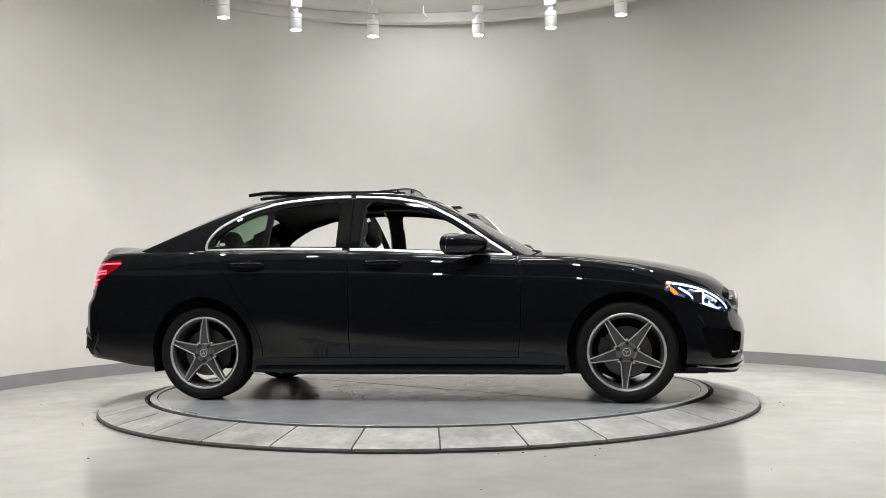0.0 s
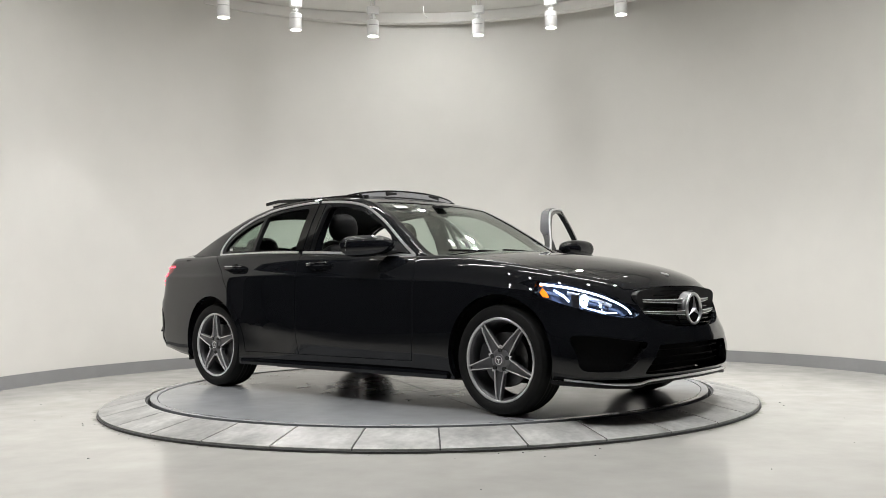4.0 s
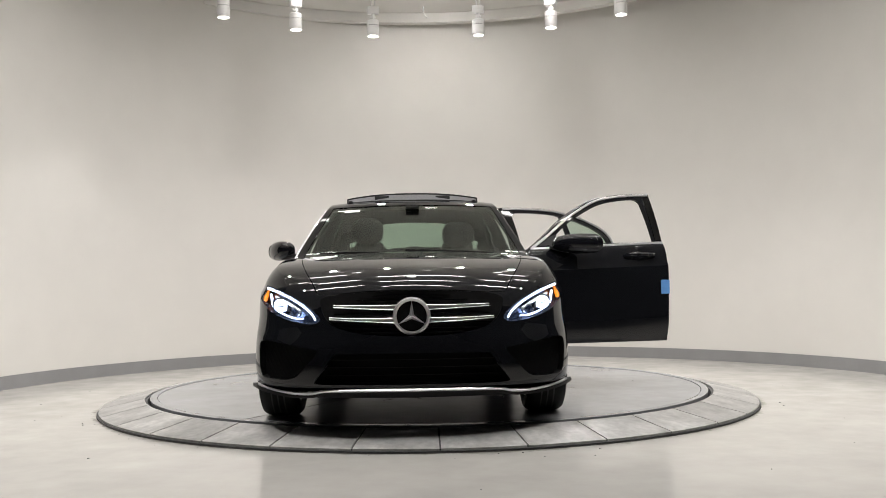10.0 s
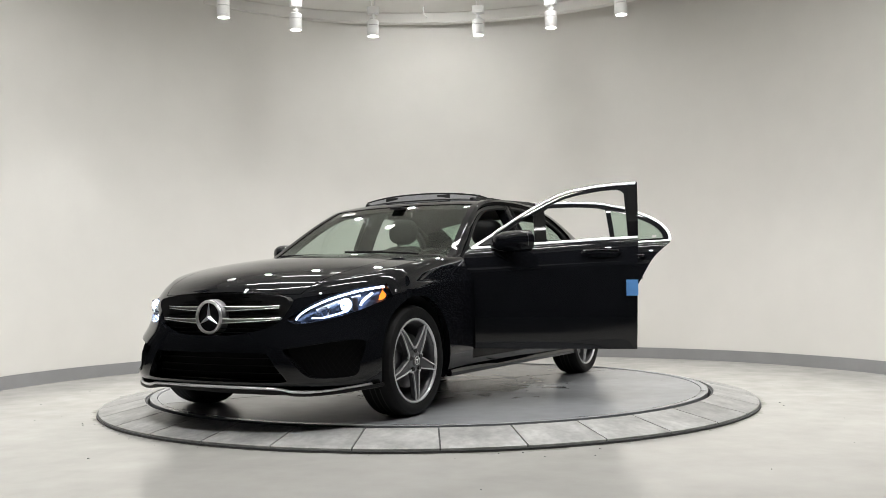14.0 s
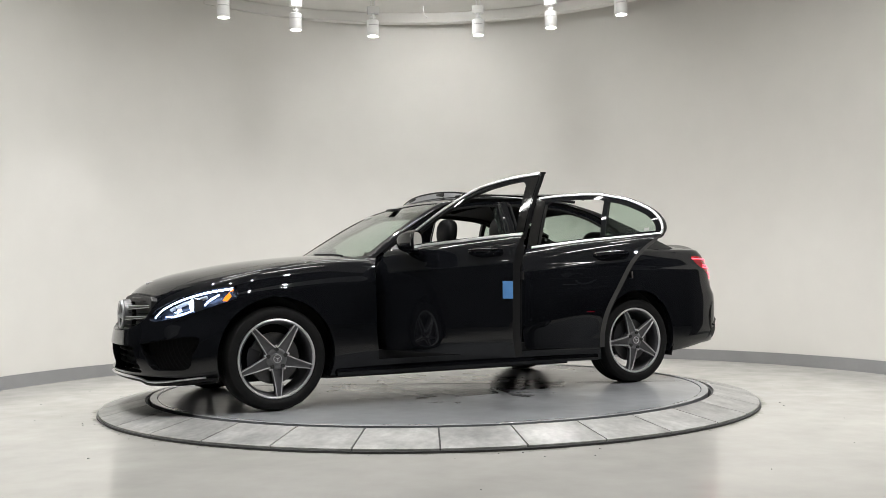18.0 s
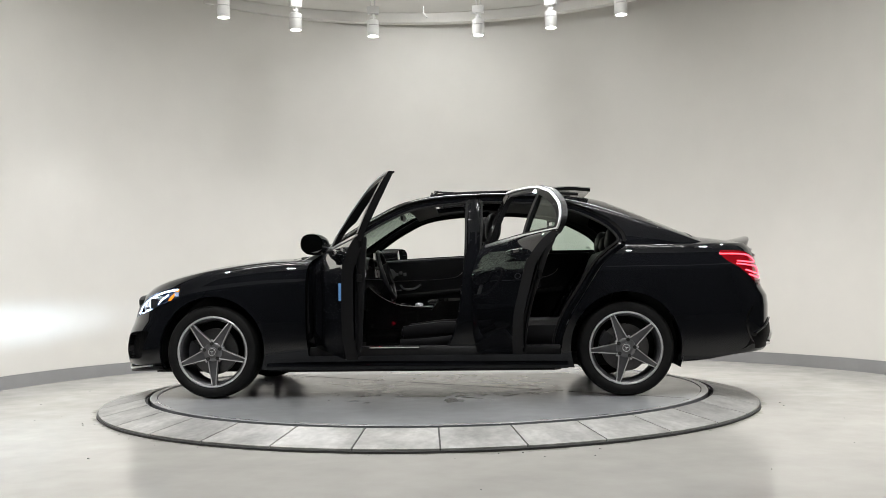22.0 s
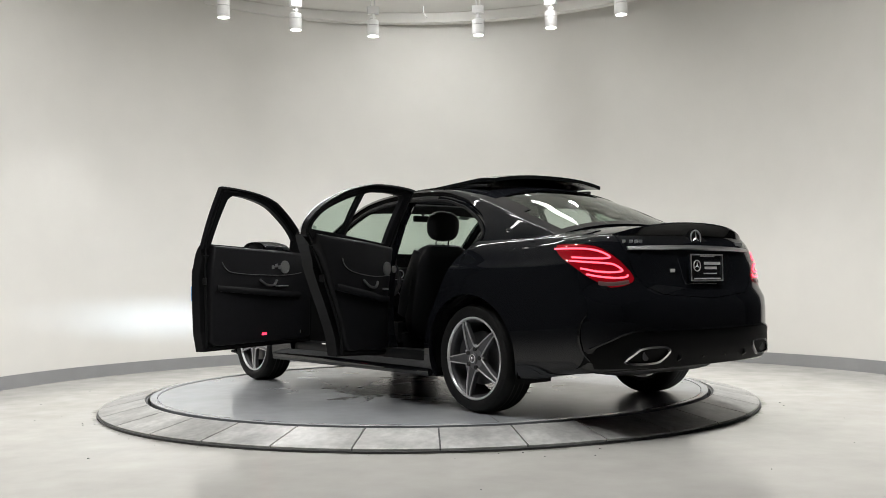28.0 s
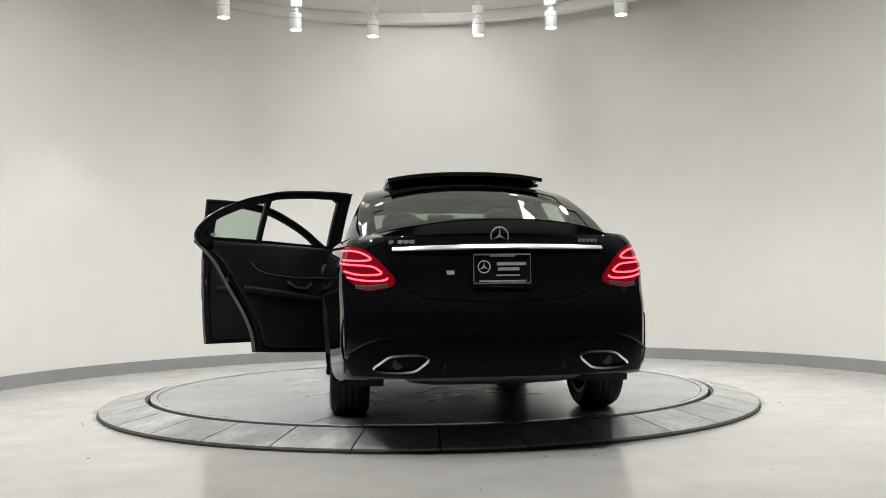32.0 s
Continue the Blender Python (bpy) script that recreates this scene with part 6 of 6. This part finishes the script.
# ---- cabin ----
# check strap that holds the open front door
bm = bmesh.new()
sweep(bm, [(0.66, 0.79, 0.43), (0.60, 0.84, 0.43), (0.54, 0.93, 0.43)], 0.016, 0.03, up=(0, 0, 1))
part("door_check", bm, M_SATIN, car, "bright steel door check strap")
bm = bmesh.new()
prism(bm, [(0.80, -0.74), (0.80, 0.74), (-1.25, 0.74), (-1.25, -0.74)], "z", 0.24, 0.285)
part("floor_carpet", bm, M_CARPET, car)
for side in (1, -1):
    bm = bmesh.new()
    sweep(bm, [(x, side * 0.790, 0.290) for x in np.linspace(0.74, -0.98, 12)], 0.14, 0.11, up=(0, 0, 1))
    sill = part("sill", bm, M_PLASTIC, car)
    bm = bmesh.new()
    box(bm, (-0.02, side * 0.80 - 0.018, 0.343), (0.30, side * 0.80 + 0.018, 0.350), bevel=0.002)
    box(bm, (-0.02, side * 0.8625 - 0.0025, 0.336), (0.32, side * 0.8625 + 0.0025, 0.352), bevel=0.001)
    part("sill_plate", bm, M_CHROME, sill, "polished sill plate")
    bm = bmesh.new()
    rows = []
    for z, y, w in ((0.27, 0.80, 0.22), (0.33, 0.803, 0.155), (0.40, 0.808, 0.118), (0.50, 0.813, 0.092), (0.65, 0.812, 0.078), (0.95, 0.79, 0.062), (1.18, 0.70, 0.056), (1.31, 0.635, 0.062), (1.37, 0.605, 0.095)):
        rows.append([bm.verts.new((-0.392 + sx * w + 0.085 * max(0, 0.95 - z) ** 1.3, side * (y + dy), z)) for sx, dy in ((-1, -0.06), (-0.8, -0.075), (0.8, -0.075), (1, -0.06), (0.86, 0.0), (0.3, 0.006), (-0.3, 0.006), (-0.86, 0.0))])
    weave(bm, rows)
    bmesh.ops.recalc_face_normals(bm, faces=bm.faces)
    part("centre_pillar", bm, M_PAINT, car, "gloss black centre pillar")
    # painted flange and rubber bead round each door opening
    for poly in (DOOR_F, DOOR_R):
        def depth(x, z):
            return side * (cabin_y(x, z) - 0.040 if z > 1.03 else 0.775 + (cabin_y(x, 1.03) - 0.815) * max(0, z - 0.9) / 0.13)
        outer = [q for q in grow(poly, 0.004)]
        inner = smooth_path([(x, z) for x, z in grow(poly, -0.050)], 2, True)
        outer = smooth_path(outer, 2, True)
        bm = bmesh.new()
        rows = [[bm.verts.new((x, depth(x, z) + side * d, z)) for x, z in ring] for ring, d in ((outer, 0.0), ([((p[0] + q[0]) / 2, (p[1] + q[1]) / 2) for p, q in zip(outer, inner)], 0.012), (inner, 0.0), (inner, -0.03))]
        weave(bm, rows)
        bmesh.ops.recalc_face_normals(bm, faces=bm.faces)
        part("opening_flange", bm, M_PAINT, car, "gloss black flange of the door opening")
        bm = bmesh.new()
        sweep(bm, [(x, depth(x, z) + side * 0.006, z) for x, z in inner], 0.016, 0.016, up=(0, side, 0), closed=True)
        part("opening_seal", bm, M_RUBBER, car)
    bm = bmesh.new()
    sweep(bm, [(x, side * (cabin_y(x, z) - 0.045), z) for x, z in ARCH[2:-3]], 0.05, 0.03, up=(0, side, 0))
    part("frame_seal", bm, M_RUBBER, car)
    # rear quarter inner wall closes the C-pillar and boot
    bm = bmesh.new()
    prism(bm, [(-1.0, 0.24), (-1.03, 0.45), (-1.12, 0.62), (-1.24, 0.80), (-1.33, 0.92), (-1.46, 1.00), (-1.9, 1.0), (-1.9, 0.72), (-1.42, 0.72), (-1.15, 0.62), (-1.04, 0.42), (-1.03, 0.24)], "y", side * 0.74, side * 0.80)
    part("inner_quarter", bm, M_SHUT, car)
bm = bmesh.new()
box(bm, (-1.95, -0.72, 0.50), (-1.46, 0.72, 0.985))
box(bm, (-1.90, -0.64, 0.985), (-1.36, 0.64, 1.005))
part("parcel_shelf", bm, M_CARPET, car)
bm = bmesh.new()
box(bm, (0.78, -0.74, 0.24), (0.84, 0.74, 0.90))
part("bulkhead", bm, M_CARPET, car)


def cushion(bm, lo, hi, r=0.05, m=None):
    vs = box(bm, lo, hi, m, r)
    return vs


def build_seat():
    """A front seat with bolsters and a raised headrest, origin on the cabin floor."""
    bm = bmesh.new()
    cushion(bm, (-0.24, -0.25, 0.07), (0.26, 0.25, 0.205), 0.05)
    seat = part("front_seat", bm, M_LEATHER, car, "black leather front seat")
    for s in (1, -1):
        bm = bmesh.new()
        sweep(bm, smooth_path([(0.25, s * 0.215, 0.195), (0, s * 0.225, 0.225), (-0.2, s * 0.22, 0.23)], 5), 0.09, 0.08)
        part("bolster", bm, M_LEATHER, seat)
        bm = bmesh.new()
        sweep(bm, smooth_path([(-0.20, s * 0.20, 0.32), (-0.28, s * 0.215, 0.52), (-0.36, s * 0.17, 0.76)], 5), 0.08, 0.10, up=(1, 0, 0))
        part("bolster", bm, M_LEATHER, seat)
        bm = bmesh.new()
        cyl(bm, (-0.375, s * 0.055, 0.78), (-0.395, s * 0.055, 0.89), 0.006, 10)
        part("headrest_post", bm, M_CHROME, seat)
    for s in (1, -1):                       # padded flank and seat-adjust trim under the cushion
        bm = bmesh.new()
        sweep(bm, smooth_path([(0.27, s * 0.225, 0.115), (0.05, s * 0.248, 0.125), (-0.22, s * 0.245, 0.16)], 5), 0.075, 0.06)
        part("seat_flank", bm, M_LEATHER, seat)
    bm = bmesh.new()
    for z in (0.120, 0.180):                # thigh roll in two pleats
        sweep(bm, smooth_path([(0.235, -0.20, z), (0.262, 0, z), (0.235, 0.20, z)], 5), 0.06, 0.06)
    part("thigh_roll", bm, M_LEATHER, seat, "pleated front edge of the cushion")
    bm = bmesh.new()
    pillow(bm, (0.15, 0.49, 0.68), pose(-0.25, 0, 0.15, 0, -13, 0), 0.5)
    part("backrest", bm, M_LEATHER, seat)
    bm = bmesh.new()
    pillow(bm, (0.12, 0.265, 0.215), pose(-0.385, 0, 0.835, 0, -6, 0), 0.78)
    part("headrest", bm, M_LEATHER, seat)
    bm = bmesh.new()
    box(bm, (-0.2, -0.2, 0.0), (0.2, 0.2, 0.09))
    part("seat_base", bm, M_CARPET, seat)
    return seat


seat = build_seat()
seat.matrix_basis = pose(-0.135, 0.37, 0.236)
copy_thing(seat, pose(-0.06, -0.37, 0.266))
bm = bmesh.new()
cushion(bm, (-1.14, -0.66, 0.28), (-0.70, 0.66, 0.49), 0.085)
bench = part("rear_bench", bm, M_LEATHER, car, "black leather rear bench")
bm = bmesh.new()
cushion(bm, (-0.08, -0.66, 0.0), (0.08, 0.66, 0.55), 0.06, pose(-1.20, 0, 0.48, 0, -22, 0))
part("backrest", bm, M_LEATHER, bench)
for y in (-0.40, 0.0, 0.40):
    bm = bmesh.new()
    pillow(bm, (0.12, 0.29 if y else 0.22, 0.19 if y else 0.13), pose(-1.385, y, 0.99, 0, -12, 0), 0.7)
    part("headrest", bm, M_LEATHER, bench)
# dashboard
bm = bmesh.new()
rows = []
for y in np.linspace(-0.73, 0.73, 17):
    up = 0.02 * math.exp(-((y - 0.37) / 0.17) ** 2)
    rows.append([bm.verts.new((x, y, z)) for x, z in ((0.84, 0.945), (0.62, 0.955 + up), (0.46, 0.945 + up), (0.385, 0.90), (0.40, 0.80), (0.47, 0.72), (0.50, 0.60), (0.58, 0.56))])
weave(bm, rows, False)
bmesh.ops.recalc_face_normals(bm, faces=bm.faces)
dash = part("dashboard", bm, M_LEATHER, car, "black dashboard with round vents and screen")
for y in (-0.62, 0.62, -0.09, 0.0, 0.09):
    bm = bmesh.new()
    tube_ring(bm, 0.030, 0.003, look((0.385, y, 0.86), (2, y, 0.75)), 24, 8)
    part("air_vent", bm, M_SATIN, dash, "round silver-rimmed vent")
for y in (0.30, 0.46):
    bm = bmesh.new()
    tube_ring(bm, 0.044, 0.003, look((0.428, y, 0.908), (2, y, 0.86)), 28, 8)
    part("dial", bm, M_SATIN, dash, "silver-ringed dial")
# hooded instrument panel with a small lit display
bm = bmesh.new()
rows = []
for x, k in ((0.50, 0.92), (0.42, 1.0), (0.372, 0.97), (0.376, 0.90), (0.43, 0.88)):
    rows.append([bm.verts.new((x, 0.38 - 0.175 * k * math.cos(a), 0.880 + 0.098 * k * math.sin(a) ** 0.7)) for a in np.linspace(0, math.pi, 17)])
weave(bm, rows, False)
bmesh.ops.recalc_face_normals(bm, faces=bm.faces)
hood_in = part("instrument_hood", bm, M_PLASTIC, dash, "matt black instrument hood")
bm = bmesh.new()
box(bm, (0.432, 0.235, 0.865), (0.436, 0.525, 0.952), bevel=0.001)
part("instrument_glass", bm, M_GLOSS, hood_in)
bm = bmesh.new()
box(bm, (0.4275, 0.355, 0.872), (0.430, 0.405, 0.902))
part("display", bm, M_DISPLAY, hood_in, "small lit blue instrument display")
bm = bmesh.new()
sweep(bm, [(0.392, y, 0.815) for y in np.linspace(-0.70, 0.70, 15)], 0.006, 0.006)
part("trim_line", bm, M_STRIPCHROME, dash, "thin silver trim line")
bm = bmesh.new()
box(bm, (0.40, -0.115, 0.915), (0.412, 0.115, 1.02), bevel=0.005)
part("screen", bm, M_GLOSS, dash, "freestanding black screen")
wm = look((0.265, 0.37, 0.845), (2, 0.37, 0.25))
bm = bmesh.new()
tube_ring(bm, 0.178, 0.0165, wm, 44, 10)
wheel_st = part("steering_wheel", bm, M_LEATHER, dash, "black leather steering wheel with silver spokes")
bm = bmesh.new()
rows = lathe(bm, [(0.085, -0.03), (0.08, 0.0), (0.05, 0.018)], 28, wm @ Matrix.Rotation(math.pi, 4, "X"))
bm.faces.new(rows[-1])
part("airbag_cover", bm, M_LEATHER, wheel_st)
for a in (0, 180, 270):
    bm = bmesh.new()
    c, s = math.cos(radians(a)), math.sin(radians(a))
    sweep(bm, [wm @ Vector((0.07 * c, 0.07 * s, 0)), wm @ Vector((0.17 * c, 0.17 * s, 0))], 0.034, 0.012, up=tuple(wm.to_3x3() @ Vector((0, 0, 1))))
    part("spoke", bm, M_PLASTIC if a != 270 else M_SPEAKER, wheel_st)
bm = bmesh.new()
rows = []
for x, z in ((0.46, 0.78), (0.36, 0.70), (0.20, 0.62), (-0.05, 0.60), (-0.10, 0.66), (-0.42, 0.67)):
    rows.append([bm.verts.new((x, y, zz)) for y, zz in ((-0.12, 0.28), (-0.12, z - 0.02), (-0.10, z), (0.10, z), (0.12, z - 0.02), (0.12, 0.28))])
weave(bm, rows, False)
bm.faces.new(rows[-1])
bmesh.ops.recalc_face_normals(bm, faces=bm.faces)
console = part("centre_console", bm, M_GLOSS, car, "gloss black centre console with silver edges")
for s in (1, -1):
    bm = bmesh.new()
    sweep(bm, smooth_path([(0.44, s * 0.118, 0.765), (0.34, s * 0.122, 0.68), (0.18, s * 0.122, 0.615), (-0.06, s * 0.122, 0.60)], 5), 0.010, 0.010)
    part("silver_edge", bm, M_CHROME, console)
bm = bmesh.new()
rows = lathe(bm, [(0.030, 0.0), (0.030, 0.012), (0.026, 0.020), (0.010, 0.022)], 24, pose(0.06, 0, 0.606))
bm.faces.new(rows[-1])
part("control_knob", bm, M_SATIN, console, "silver rotary control knob")
bm = bmesh.new()
box(bm, (-0.02, -0.045, 0.622), (-0.09, 0.045, 0.650), bevel=0.008)
part("palm_rest", bm, M_PLASTIC, console, "black palm rest")
# rear-view mirror and overhead console
bm = bmesh.new()
box(bm, (0.165, -0.105, 1.265), (0.19, 0.105, 1.315), bevel=0.012)
box(bm, (0.13, -0.05, 1.335), (0.25, 0.05, 1.352), bevel=0.008)
cyl(bm, (0.18, 0, 1.29), (0.20, 0, 1.335), 0.012)
part("interior_mirror", bm, M_PLASTIC, car)
# paper label at the top of the windscreen and wipers
bm = bmesh.new()
vs = []
for x, y in ((0.245, -0.50), (0.245, -0.385), (0.205, -0.385), (0.205, -0.50)):
    yr = Y_BELT(x) - 0.49 * (Z_RAIL(x) - Z_SHO(x) + 0.012)
    z = Z_RAIL(x) + (Z_TOP(x) - Z_RAIL(x)) * (1 - (abs(y) / yr) ** 2.4)
    vs.append(bm.verts.new((x, y, z + 0.004)))
bm.faces.new(vs)
bm.normal_update()
if list(bm.faces)[0].normal.z < 0:
    bmesh.ops.reverse_faces(bm, faces=bm.faces)
solid(bm, 0.0015)
part("windscreen_label", bm, M_LABEL, car, "white paper label")
bm = bmesh.new()
rows = []
for y in np.linspace(-0.70, 0.70, 15):
    rows.append([bm.verts.new((x, y, z)) for x, z in ((0.935 - 0.05 * (y / 0.7) ** 2, 0.962), (0.84 - 0.03 * (y / 0.7) ** 2, 0.972 - 0.02 * (y / 0.7) ** 2), (0.80, 0.93))])
weave(bm, rows, False)
bmesh.ops.recalc_face_normals(bm, faces=bm.faces)
part("cowl", bm, M_PLASTIC, car)
for y0, y1 in ((0.55, -0.05), (-0.10, -0.62)):
    bm = bmesh.new()
    pts = []
    for t in np.linspace(0, 1, 9):
        y, x = y0 + (y1 - y0) * t, 0.855 - 0.03 * t
        pts.append((x, y, Z_TOP(x) + 0.006 - 0.02 * (y / 0.7) ** 2))
    sweep(bm, pts, 0.016, 0.012)
    part("wiper", bm, M_RUBBER, car)


def motions():
    """The turntable turns clockwise with the car on it, a little slower while the nose passes the camera."""
    rows_car, rows_disc = [], []
    for t, turn in TURNS:
        m = Matrix.Rotation(radians(turn), 4, "Z")
        rows_disc.append((t, m))
        rows_car.append((t, m @ Matrix.Translation((0.030, -0.120, 0.0))))
    walk(turntable, rows_disc)
    walk(car, rows_car)


# seconds and degrees turned
TURNS = [(0, -10.75), (3.5, -38.45), (7, -65.95), (10, -89.3), (14, -120.4), (18, -152.75), (22, -184.95), (25, -208.95), (28.5, -236.6), (32, -264.05)]
motions()
